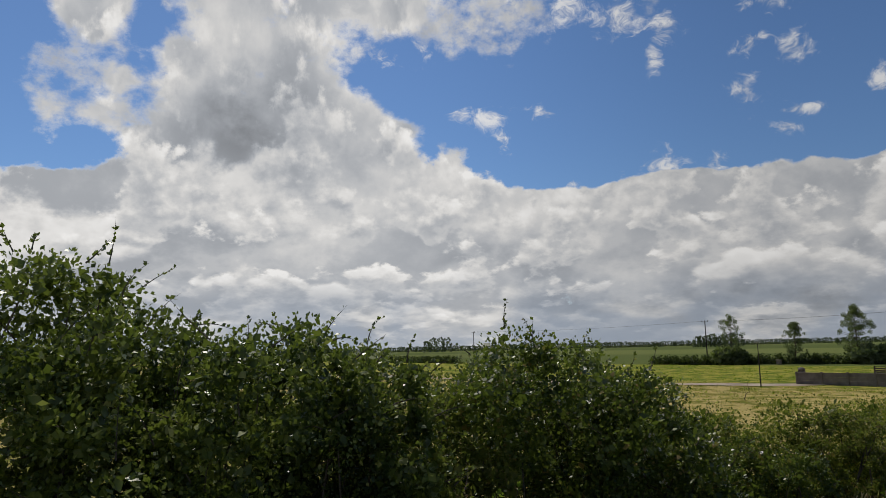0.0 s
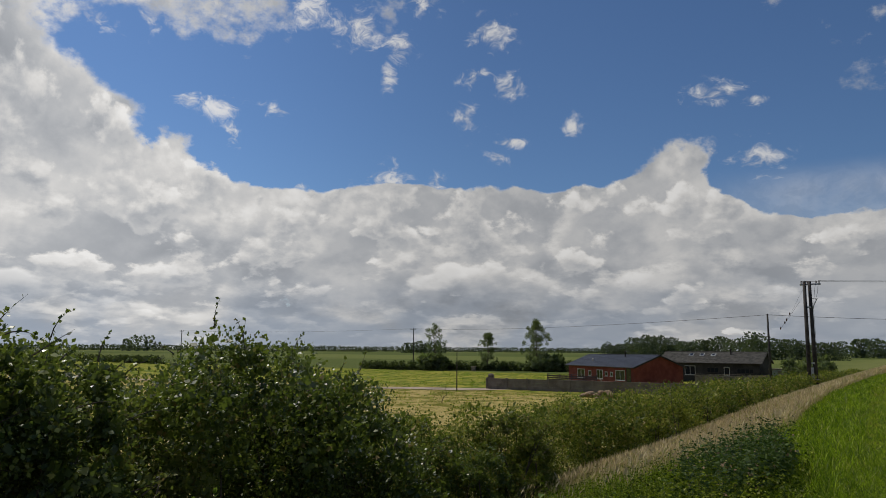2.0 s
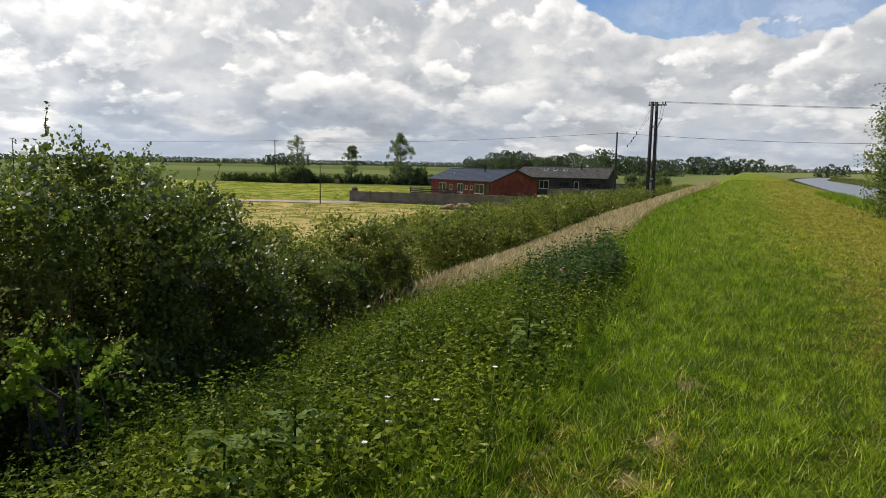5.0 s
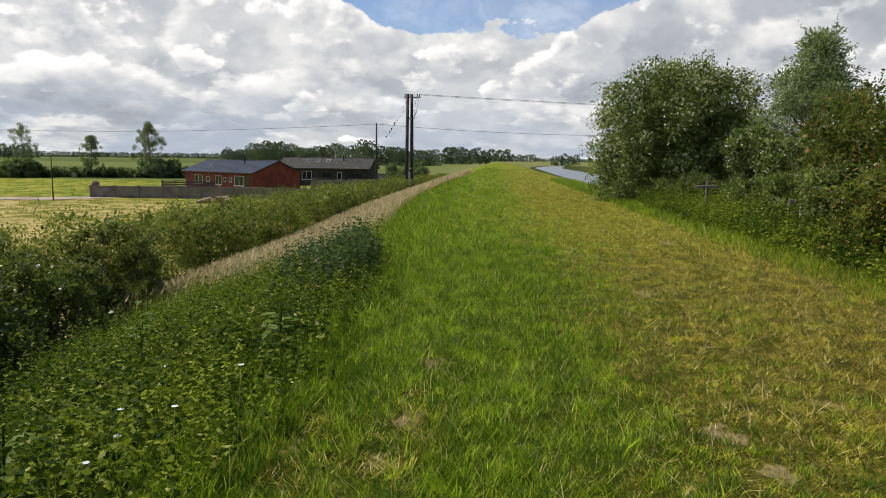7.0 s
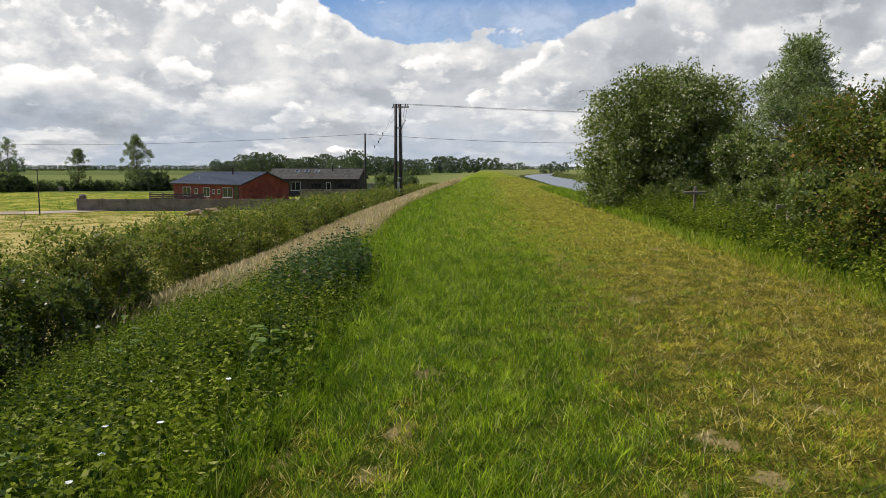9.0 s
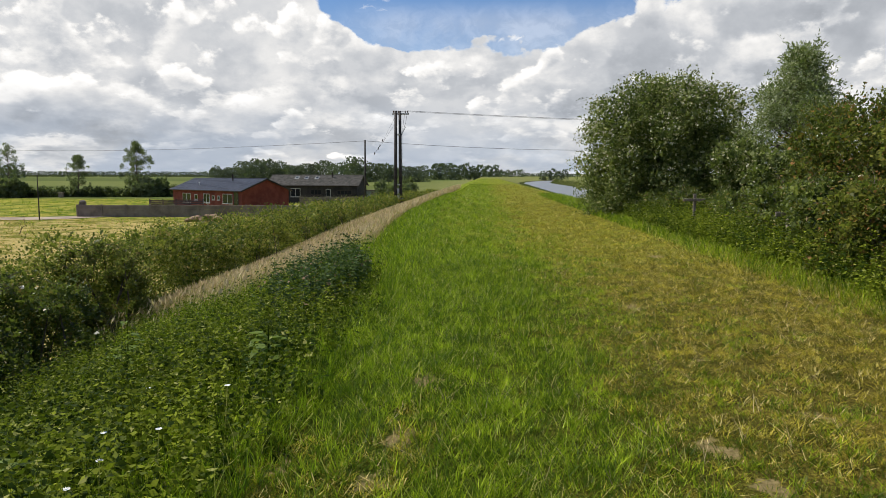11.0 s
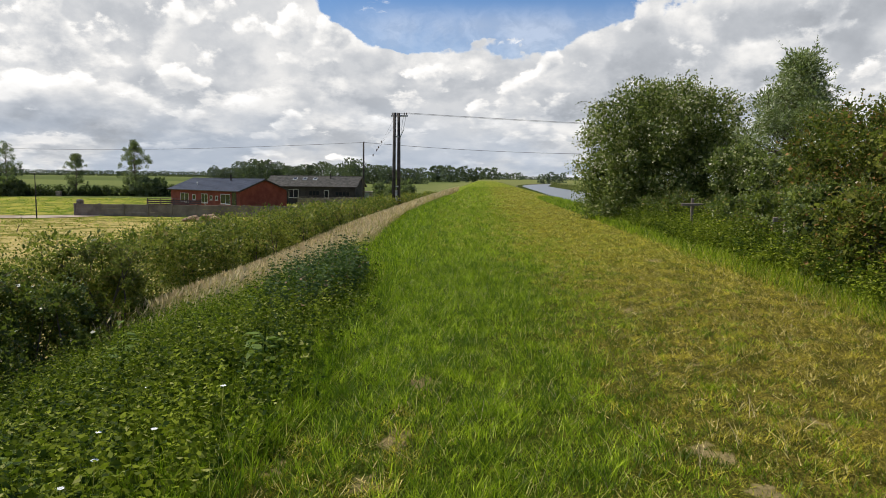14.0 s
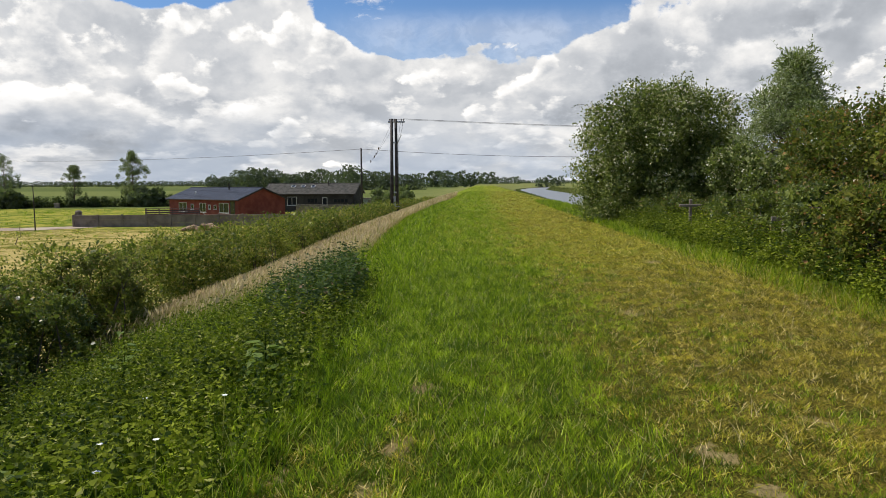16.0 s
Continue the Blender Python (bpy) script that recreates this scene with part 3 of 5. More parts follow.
def shrub(name, x, y, top, spread, depth, mat, label, category, count, size, lumps=46, shoots=40, shoot=0.5, blossom=0, squash=0.8, width=0.36, base=None, droop=0.0, group=""):
    """A many-stemmed bush: stems, a crown of leaf clumps, shoots above it."""
    g = float(land(x, y)) if base is None else base
    root = thing(name, (x, y, g), label, category, group)
    h = top - g
    u = RNG.uniform(-1, 1, (lumps * 4, 3))
    u = u[(u[:, 0] ** 2 + u[:, 1] ** 2) + np.maximum(0, u[:, 2]) ** 6 < 1.0][:lumps]
    cen = np.array((x, y, g)) + np.stack([u[:, 0] * depth, u[:, 1] * spread, h * (0.47 + 0.44 * u[:, 2])], 1)
    rad = RNG.uniform(0.55, 1.0, len(cen)) * min(spread, depth, h) * 0.34
    cen[:, 2] = np.minimum(cen[:, 2], top - rad * squash)
    at, way, sz = clumps(cen, rad, count, size, droop, squash)
    # larger, deeper leaves that close the inside
    kin = count // 4
    pin = RNG.choice(len(cen), kin)
    at = np.concatenate([at, cen[pin] + in_ball(kin) * rad[pin][:, None] * 0.6])
    way = np.concatenate([way, RNG.normal(size=(kin, 3))])
    sz = np.concatenate([sz, RNG.uniform(1.6, 2.6, kin) * size])
    order = np.argsort(cen[:, 2] + RNG.normal(size=len(cen)) * 0.3 * h)[::-1][:shoots]
    order = np.resize(order, shoots)
    sw = unit(RNG.normal(size=(shoots, 3)) * np.array((1, 1, 0.4)) + np.array((0, 0, 0.9)))
    feet = cen[order] + sw * rad[order][:, None] * 0.75
    twigs, a2, w2, s2 = sprays(feet, sw, shoot, size)
    keep = at[:, 2] > land(at[:, 0], at[:, 1]) + 0.03
    part("crown", leaves("crown", np.concatenate([at[keep], a2]), np.concatenate([way[keep], w2]), np.concatenate([sz[keep], s2]), width), mat, root)
    part("branchwork", tubes("branchwork", limbs(np.array((x, y, g - 0.05)), cen[:: max(1, len(cen) // 16)], 0.035) + twigs), BARK, root)["kind"] = "stuff"
    if blossom:
        far = np.linalg.norm((at - np.array((x, y, g + h * 0.45))) / np.array((depth, spread, h * 0.5)), axis=1) + RNG.normal(size=len(at)) * 0.05
        outer = np.nonzero(keep & (at[:, 2] > g + 0.35 * h) & (far > np.quantile(far[keep], 0.86)))[0]
        k = RNG.choice(outer, blossom)
        out = at[k] + unit(at[k] - np.array((x, y, g + h * 0.45))) * size * 0.6
        part("blossom", leaves("blossom", np.repeat(out, 4, 0) + RNG.normal(size=(blossom * 4, 3)) * size * 0.35, RNG.normal(size=(blossom * 4, 3)) * np.array((1, 1, 0.3)), np.maximum(size * 0.75, 0.035), 0.5), BLOSSOM, root, "small cream white flowers")
    return root


def hedge_run(name, line, tops, depth, mat, label, count, size, lumps, base=None, group=""):
    """A long clipped-by-wind hedge along a line of (x, y)."""
    t = RNG.uniform(0, 1, lumps)
    line = np.asarray(line, float)
    seg = np.linspace(0, 1, len(line))
    cx, cy, tp = (np.interp(t, seg, v) for v in (line[:, 0], line[:, 1], tops))
    g = land(cx, cy)
    rad = RNG.uniform(0.5, 1.0, lumps) * depth * 0.62
    cz = g + (tp - g) * RNG.uniform(0.12, 1.0, lumps) - rad * 0.6
    cen = np.stack([cx + RNG.uniform(-1, 1, lumps) * depth * 0.6, cy + RNG.uniform(-1, 1, lumps) * depth * 0.6, np.maximum(cz, g + 0.1)], 1)
    dist = np.hypot(cen[:, 0], cen[:, 1])
    share = rad ** 2 / np.maximum(dist, 8) ** 1.3
    pick = RNG.choice(lumps, count, p=share / share.sum())
    off = in_ball(count)
    at = cen[pick] + off * rad[pick][:, None] * np.array((1, 1, 0.85))
    sz = RNG.uniform(0.6, 1.2, count) * size * np.clip(dist[pick] / 11, 1, 6) ** 0.5
    way = off + 0.8 * RNG.normal(size=(count, 3)) + np.array((0, 0, 0.3))
    deep = RNG.uniform(0, 1, count) < 0.2
    at[deep] = cen[pick][deep] + (at[deep] - cen[pick][deep]) * 0.6
    sz[deep] *= 2.2
    at[:, 2] = np.maximum(at[:, 2], land(at[:, 0], at[:, 1]) + 0.05)
    mid = line[len(line) // 2]
    root = thing(name, (mid[0], mid[1], float(land(*mid))), label, "hedge", group)
    part("foliage", leaves("foliage", at, way, sz), mat, root)
    stems = [[((x, y, float(land(x, y)) - 0.05), 0.03), (c, 0.01)] for c, x, y in [(cen[k], cen[k][0] + RNG.normal() * 0.2, cen[k][1] + RNG.normal() * 0.2) for k in range(0, lumps, 3)]]
    part("branchwork", tubes("branchwork", stems, 4), BARK, root)["kind"] = "stuff"
    return root


def tree(name, x, y, top, spread, mat, label, count, size, lean=0.0, trunk=0.12, airy=0.5, low=0.25, lumps=34, squash=0.9, group="", width=0.4, droop=0.0, shoots=0, shoot=0.6):
    """A tapered trunk with limbs that carry leaf clumps, gaps between them."""
    g = float(land(x, y))
    root = thing(name, (x, y, g), label, "tree", group)
    h = top - g
    foot = np.array((x, y, g - 0.1))
    tip = foot + np.array((lean * h, RNG.normal() * 0.04 * h, h * 0.9))
    t = np.linspace(0, 1, 7)
    stem = [(foot + (tip - foot) * s + np.array((math.sin(5 * s + x), math.cos(4 * s + y), 0)) * 0.02 * h * s, trunk * (1.02 - s)) for s in t]
    cen, lines = [], [stem]
    for k in range(lumps):
        s = RNG.uniform(low, 1.0)
        p = np.array(stem[0][0]) + (tip - foot) * s
        reach = spread * math.sin(math.pi * min(0.95, 0.18 + 0.80 * (s - low) / (1 - low))) * RNG.uniform(0.25, 1.0)
        a = RNG.uniform(0, 2 * math.pi)
        c = p + np.array((math.cos(a) * reach, math.sin(a) * reach, reach * RNG.uniform(0.1, 0.5) + 0.06 * h * RNG.uniform(0, 1)))
        c[2] = min(c[2], top - 0.04 * h)
        cen.append(c)
        lines.append([(p, trunk * 0.4 * (1.1 - s)), ((p + c) / 2 + RNG.normal(size=3) * 0.02 * h, trunk * 0.22 * (1.1 - s)), (c, 0.01)])
    cen = np.array(cen)
    rad = RNG.uniform(0.5, 1.0, lumps) * spread * airy
    at, way, sz = clumps(cen, rad, count, size, droop, squash)
    if shoots:
        q = RNG.choice(lumps, shoots)
        sw = RNG.normal(size=(shoots, 3)) * np.array((0.8, 0.8, 0.5)) + np.array((0.5, 0, 0.6))
        twigs, a2, w2, s2 = sprays(cen[q] + unit(sw) * rad[q][:, None] * 0.6, sw, shoot, size, 20)
        lines += twigs
        at, way, sz = np.concatenate([at, a2]), np.concatenate([way, w2]), np.concatenate([sz, s2])
    at[:, 2] = np.maximum(at[:, 2], g + 0.1)
    part("crown", leaves("crown", at, way, sz, width), mat, root)
    part("trunk", tubes("trunk", lines, 6), BARK, root)
    return root


def far_wood(name, rows, mat, label, leaf=0.9, per=170, gap=0.42):
    """A distant wood or tree line; rows: azimuth from, to, distance, height."""
    ats, ways, szs = [], [], []
    for a0, a1, d, h in rows:
        span = abs(math.radians(a1 - a0)) * d
        k = max(3, int(span / (h * gap)))
        az = np.radians(np.linspace(a0, a1, k) + RNG.normal(size=k) * 0.05)
        dd = d + RNG.uniform(-0.5, 1.0, k) * h * 1.5
        hh = h * RNG.uniform(0.75, 1.04, k)
        m = np.repeat(np.arange(k), per)
        # crowns: broad below, rounded at the top
        t = RNG.uniform(0, 1, len(m))
        reach = hh[m] * 0.34 * np.sqrt(np.maximum(0.02, 1 - np.maximum(0, (t - 0.45) / 0.55) ** 2)) * RNG.uniform(0.3, 1, len(m)) ** 0.5
        b = RNG.uniform(0, 2 * math.pi, len(m))
        lump = 0.10 * hh[m] * np.sin(b * 5 + m) * np.sin(t * 17 + m * 3)
        ats.append(np.stack([np.sin(az)[m] * dd[m] + np.cos(b) * (reach + lump), np.cos(az)[m] * dd[m] + np.sin(b) * (reach + lump), PLAIN + hh[m] * t], 1))
        ways.append(np.stack([np.cos(b), np.sin(b), t - 0.2], 1) + 0.7 * RNG.normal(size=(len(m), 3)))
        szs.append(RNG.uniform(0.6, 1.2, len(m)) * leaf * (h / 9))
    at, way, sz = np.concatenate(ats), np.concatenate(ways), np.concatenate(szs)
    ob = part(name, leaves(name, at, way, sz, 0.5), mat)
    return tagged(ob, label, "woodland", kind="stuff")


# thicket on the landward foot of the bank
THICKET = [(-2.2, 3.2, 1.5, HAWTHORN, 6000, 0), (-0.3, 3.15, 1.5, HAWTHORN, 31000, 0), (0.9, 2.75, 1.2, HAWTHORN, 24000, 0), (2.1, 2.35, 1.2, HAWTHORN, 28000, 0), (3.0, 2.05, 1.0, HAWTHORN, 22000, 0),
           (3.9, 1.6, 1.1, OLIVE, 26000, 0), (5.75, 2.2, 1.6, BRAMBLE, 40000, 110), (7.2, 1.45, 1.1, BRAMBLE, 26000, 80)]
for yy, tp, sp, mt, ct, bl in THICKET:
    lab = {"hawthorn_leaf": "dense dark green hawthorn bush at the bank foot", "olive_leaf": "low yellowish green bush between hawthorns", "bramble_leaf": "tangled green dog rose bush with pale flowers"}[mt.name]
    shrub({"hawthorn_leaf": "hawthorn_bush", "olive_leaf": "low_bush", "bramble_leaf": "rose_bush"}[mt.name], -7.2, yy, tp, sp, 1.4, mt, lab, "bush", int(ct * 1.25), 0.050, 190, 90, 0.45, bl, group="thicket bushes")

hedge_run("hedge", [(-7.8, 8.2), (-7.9, 20), (-7.8, 36), (-7.8, 58), (-7.4, 80), (-7.2, 104)], [0.6, 0.52, 0.45, 0.25, -0.05, -0.4], 1.1, HEDGE, "long green hawthorn hedge along the bank foot", 175000, 0.043, 1900)
for by, bt, bs, ct, mt in ((8.7, 0.25, 0.9, 12000, BRAMBLE), (10.3, 0.30, 1.0, 12000, BRAMBLE), (12.5, 0.62, 0.65, 9000, OLIVE)):
    shrub("low_bush", -7.15, by, bt, bs, 0.9, mt, "low olive green bush filling the hedge foot", "bush", ct, 0.045, 80, 40, 0.35, group="hedge foot bushes")
shrub("rose_bush", -5.5, 4.1, 0.42, 0.55, 0.45, SPRIG, "young bright green rose shoots before the thicket", "bush", 1500, 0.05, 22, 26, 0.45)

# bushes on the river side
shrub("elder_bush", 7.3, 29.5, 5.9, 2.7, 3.0, ELDER, "large round elder bush with cream flower heads", "bush", 78000, 0.085, 420, 260, 0.7, 700)
tree("willow_tree", 10.7, 26.0, 6.5, 1.85, WILLOW, "windblown silvery green willow tree", 36000, 0.15, 0.07, 0.16, 0.38, 0.05, 120, width=0.15, shoots=260, shoot=0.9)
shrub("elder_bush", 9.2, 24.0, 3.2, 1.7, 1.6, ELDER, "low elder bush below the willow", "bush", 22000, 0.09, 140, 60, 0.5, 60)
shrub("hawthorn_bush", 9.3, 17.6, 3.75, 1.9, 1.9, RUSSET, "dense hawthorn bush with russet tinged leaves", "bush", 52000, 0.065, 200, 130, 0.7)
shrub("hawthorn_bush", 8.0, 11.8, 3.3, 1.5, 1.5, RUSSET, "dark green hawthorn bush beside nettles", "bush", 36000, 0.06, 160, 90, 0.6)

for bx, by, bt, bs, ct in ((6.6, 9.3, 1.75, 1.0, 14000), (6.5, 11.6, 1.75, 1.1, 15000), (6.9, 14.0, 1.75, 1.1, 14000), (7.2, 16.6, 1.7, 1.3, 13000), (7.4, 20.0, 1.35, 1.5, 11000), (6.9, 25.6, 1.3, 1.3, 8000)):
    shrub("bramble_bush", bx, by, bt, bs, 1.0, RUSSET if by < 13 else BRAMBLE, "low tangled bramble bush beside the mown path", "bush", ct, 0.062, 110, 60, 0.4, group="river side brambles")


def reaching_bough():
    """A long leafy bough of a hawthorn that leans out over the path side."""
    foot = np.array((8.0, 11.8, float(land(8.0, 11.8))))
    root = thing("hawthorn_bough", tuple(foot), "single long leafy bough reaching above the brambles", "branch")
    knots = np.array([foot, foot + (0.1, 0.0, 2.2), foot + (-0.15, 0.1, 3.4), (7.25, 12.0, 3.75), (6.85, 12.1, 3.72)])
    part("stem", tubes("stem", [[(q, r) for q, r in zip(knots, (0.05, 0.035, 0.022, 0.012, 0.005))]], 6), BARK, root)
    feet = np.repeat(knots[2:], 9, 0) + RNG.normal(size=(27, 3)) * 0.12
    twigs, at, way, sz = sprays(feet, RNG.normal(size=(27, 3)) + np.array((-0.8, 0, 0.2)), 0.3, 0.06, 16)
    part("twig", tubes("twig", twigs, 4), BARK, root)["kind"] = "stuff"
    part("foliage", leaves("foliage", at, way, sz), RUSSET, root)


reaching_bough()

for bx, by, bt, bs in ((-14.0, 101.0, 0.9, 2.2), (-11.6, 97.0, 0.3, 1.8), (-12.6, 107.0, 1.6, 2.4)):
    shrub("garden_shrub", bx, by, bt, bs, 1.8, FIELD_TREE, "dark green garden shrub beside the black lodge", "bush", 2600, 0.26, 40, 20, 0.5, group="garden shrubs")

# three trees and hedge in the meadow
tree("ash_tree", -86, 122.5, 7.6, 2.8, FIELD_TREE, "thin sparse ash tree in a field hedge", 3000, 0.17, -0.02, 0.16, 0.17, 0.40, 60, group="field trees")
shrub("field_bush", -85.5, 121, 0.6, 3.4, 3.0, FIELD_TREE, "round green bush below an ash tree", "bush", 2200, 0.5, 30, 10, 0.8)
tree("ash_tree", -76, 127, 5.6, 2.6, FIELD_TREE, "small bushy ash tree in a field hedge", 6500, 0.17, 0.0, 0.16, 0.22, 0.08, 70, group="field trees")
tree("ash_tree", -66.5, 131, 8.6, 3.4, FIELD_TREE, "tall open ash tree in a field hedge", 11000, 0.17, -0.02, 0.2, 0.18, 0.06, 120, group="field trees")
shrub("field_bush", -64.5, 131, 0.8, 3.0, 3.0, FIELD_TREE, "dark round bush below an ash tree", "bush", 3000, 0.5, 40, 10, 0.8)
hedge_run("field_hedge", [(-103, 119), (-86, 122), (-74, 128), (-58, 133.5)], [-0.7, -0.7, -0.6, -0.3], 1.8, HEDGEROW, "dark low hedge across the meadow", 26000, 0.09, 500, group="field hedges")
hedge_run("field_hedge", [(-225, 116), (-190, 114), (-165, 111)], [-0.2, -0.3, -0.4], 1.8, HEDGEROW, "dark low hedge across the meadow", 22000, 0.08, 400, group="field hedges")

far_wood("far_woodland", [(-21.5, -14, 520, 10), (-19.5, -16.5, 500, 14.5), (-16, -12.5, 480, 13), (-12.5, -7.5, 430, 11), (-10.9, -10.2, 400, 14), (-8.6, -5, 420, 9.5)], FAR_LEAF, "dark belt of distant woodland behind the lodges", 0.8, 330, 0.17)
far_wood("tree_line", [(-91, -62, 1300, 8.5), (-62, -40, 1200, 9), (-40, -20, 1300, 9), (-58.5, -57, 900, 17), (-37.5, -34.5, 800, 13), (-5.5, 3, 900, 11), (-4, -3, 620, 17), (-2.6, 0.8, 640, 14), (3, 9, 1200, 8), (4.6, 6.4, 640, 10)], FAR_LEAF, "low distant tree line on the horizon", 1.5, 120, 0.34)


# ---- lodges, walls and poles ----
WEATHERED = plain_material("weathered_wood", (0.16, 0.13, 0.10), (0.30, 0.25, 0.20), 3.0, 0.85)
POLE_WOOD = plain_material("pole_wood", (0.030, 0.027, 0.025), (0.075, 0.066, 0.060), 2.5, 0.8)
STEEL = plain_material("galvanised_steel", (0.28, 0.29, 0.30), (0.42, 0.43, 0.44), 5.0, 0.5, 0.7)
CERAMIC = plain_material("brown_ceramic", (0.05, 0.03, 0.02), (0.09, 0.05, 0.035), 8.0, 0.25)
RED_BOARD = plain_material("red_stained_boards", (0.155, 0.040, 0.028), (0.235, 0.066, 0.046), 1.3, 0.75)
BLACK_BOARD = plain_material("black_stained_boards", (0.028, 0.026, 0.026), (0.055, 0.050, 0.048), 1.3, 0.75)
SLATE = plain_material("blue_grey_tiles", (0.028, 0.033, 0.046), (0.055, 0.062, 0.082), 2.0, 0.6)
BROWN_TILE = plain_material("brown_grey_tiles", (0.045, 0.042, 0.036), (0.10, 0.092, 0.076), 2.0, 0.7)
WHITE_FRAME = plain_material("white_upvc", (0.42, 0.41, 0.37), (0.54, 0.53, 0.49), 3.0, 0.45)
DARK_FRAME = plain_material("dark_trim", (0.035, 0.030, 0.028), (0.06, 0.05, 0.045), 3.0, 0.5)
CONCRETE = plain_material("concrete_panel", (0.13, 0.108, 0.088), (0.215, 0.182, 0.152), 1.2, 0.9)
DECK = plain_material("dark_decking", (0.050, 0.034, 0.036), (0.095, 0.066, 0.068), 2.0, 0.75)
CABLE = plain_material("black_cable", (0.03, 0.03, 0.032), (0.05, 0.05, 0.052), 4.0, 0.5)


def glass_material():
    m, n = material("window_glass")
    finish(n, bsdf(n, (0.02, 0.024, 0.028), 0.04, 0.0, n.noise(place(n), 1.5, 2.0), 0.002, 0.6))
    return m


GLASS = glass_material()


def lodge(name, corner, heading, length, width, eave, ridge, wall_mat, roof_mat, windows, label, overhang=0.35):
    """A single-storey timber lodge. Local x runs along the front, y into the house; the front faces local -y."""
    root = thing(name, (*corner, PLAIN), label, "house")
    root.matrix_basis = pose(*corner, PLAIN, 0, 0, heading)

    def add(nm, me, mat, parent=root, lab=""):
        ob = part(nm, me, mat, None, lab)
        ob.parent = parent
        return ob

    # walls: the gables run up to the ridge
    t, half = 0.14, width / 2
    add("front_wall", boxes((0, length, 0, t, 0, eave)), wall_mat)
    add("back_wall", boxes((0, length, width - t, width, 0, eave)), wall_mat)
    for x0, x1 in ((0.0, t), (length - t, length)):
        v = [(x, y, z) for x in (x0, x1) for y, z in ((t, 0), (width - t, 0), (width - t, eave + t * (ridge - eave) / half), (half, ridge), (t, eave + t * (ridge - eave) / half))]
        f = [(0, 1, 2, 3, 4), (9, 8, 7, 6, 5)] + [(k, 5 + k, 5 + (k + 1) % 5, (k + 1) % 5) for k in range(5)]
        add("gable_wall", mesh_from("gable_wall", v, f), wall_mat)
    # lapped boards on the front and both gables
    bh = 0.19
    lap = boxes((0, length, -0.022, -0.004, 0.0, bh - 0.012))
    lap_me = bpy.data.meshes.new("board")
    lap.to_mesh(lap_me)
    lap.free()
    lap_me.materials.append(wall_mat)
    for k in range(int(eave / bh)):
        b = new("board", lap_me)
        b.parent = root
        b.location = (0, 0, k * bh + 0.02)
    for gx, s in ((0.0, -1), (length, 1)):
        for k in range(int(ridge / bh)):
            z0, z1 = k * bh + 0.02, k * bh + bh + 0.008
            inset = 0.0 if z1 < eave else (z1 - eave) / (ridge - eave) * half
            if half - inset > 0.12:
                x0, x1 = sorted((gx + s * 0.004, gx + s * 0.022))
                add("board", boxes((x0, x1, inset, width - inset, z0, z1)), wall_mat)
    # roof slopes with tile courses
    rise = (ridge - eave) / half
    run = half + overhang
    courses = 14
    for side in (0, 1):
        rows = []
        for k in range(courses):
            u0, u1 = run * k / courses, run * (k + 1) / courses + 0.03
            def at(u, lift):
                y = half - u if side == 0 else half + u
                return y, ridge + 0.09 - rise * u + lift
            ya, za = at(u0, 0.0)
            yb, zb = at(u1, 0.028)
            rows.append([(-overhang, ya, za), (length + overhang, ya, za), (length + overhang, yb, zb), (-overhang, yb, zb), (-overhang, ya, za - 0.07), (length + overhang, ya, za - 0.07), (length + overhang, yb, zb - 0.10), (-overhang, yb, zb - 0.10)])
        for r in rows:
            add("tile_course", mesh_from("tile_course", r, [(0, 1, 2, 3), (7, 6, 5, 4), (0, 4, 5, 1), (1, 5, 6, 2), (2, 6, 7, 3), (3, 7, 4, 0)]), roof_mat)
    add("ridge_cap", boxes((-overhang, length + overhang, half - 0.12, half + 0.12, ridge + 0.06, ridge + 0.14), bevel=0.03), roof_mat)
    zf = eave - rise * overhang
    add("gutter", boxes((-overhang, length + overhang, -overhang - 0.11, -overhang, zf - 0.02, zf + 0.09), bevel=0.02), DARK_FRAME)
    for gx in (-overhang, length + overhang - 0.03):
        for s in (-1, 1):
            y0, y1 = half, half + s * run
            v = [(x, y, z) for x in (gx - 0.012, gx + 0.042) for y, z in ((y0, ridge + 0.10), (y1, ridge + 0.10 - rise * run), (y1, ridge - 0.08 - rise * run), (y0, ridge - 0.08))]
            add("bargeboard", mesh_from("bargeboard", v, [(0, 1, 2, 3), (7, 6, 5, 4), (0, 4, 5, 1), (1, 5, 6, 2), (2, 6, 7, 3), (3, 7, 4, 0)]), DARK_FRAME)
    # windows and doors on the front; x, sill, width, height, panes, frame
    for wx, sill, w, h, panes, frame_mat, kind in windows:
        win = add(kind, boxes((wx, wx + w, -0.05, -0.026, sill, sill + 0.07), (wx, wx + w, -0.05, -0.026, sill + h - 0.07, sill + h), (wx, wx + 0.07, -0.05, -0.026, sill + 0.07, sill + h - 0.07), (wx + w - 0.07, wx + w, -0.05, -0.026, sill + 0.07, sill + h - 0.07),
                              *[(wx + w * q / panes - 0.03, wx + w * q / panes + 0.03, -0.05, -0.026, sill + 0.07, sill + h - 0.07) for q in range(1, panes)]), frame_mat)
        for q in range(panes):
            add("pane", boxes((wx + w * q / panes + 0.04, wx + w * (q + 1) / panes - 0.04, -0.036, -0.028, sill + 0.08, sill + h - 0.08)), GLASS, win)
        if kind == "window":
            add("sill", boxes((wx - 0.06, wx + w + 0.06, -0.11, -0.026, sill - 0.05, sill - 0.003), bevel=0.01), frame_mat, win)
        else:
            add("door_handle", boxes((wx + w - 0.22, wx + w - 0.1, -0.10, -0.052, sill + 1.0, sill + 1.03), bevel=0.008), STEEL, win)
    return root, add


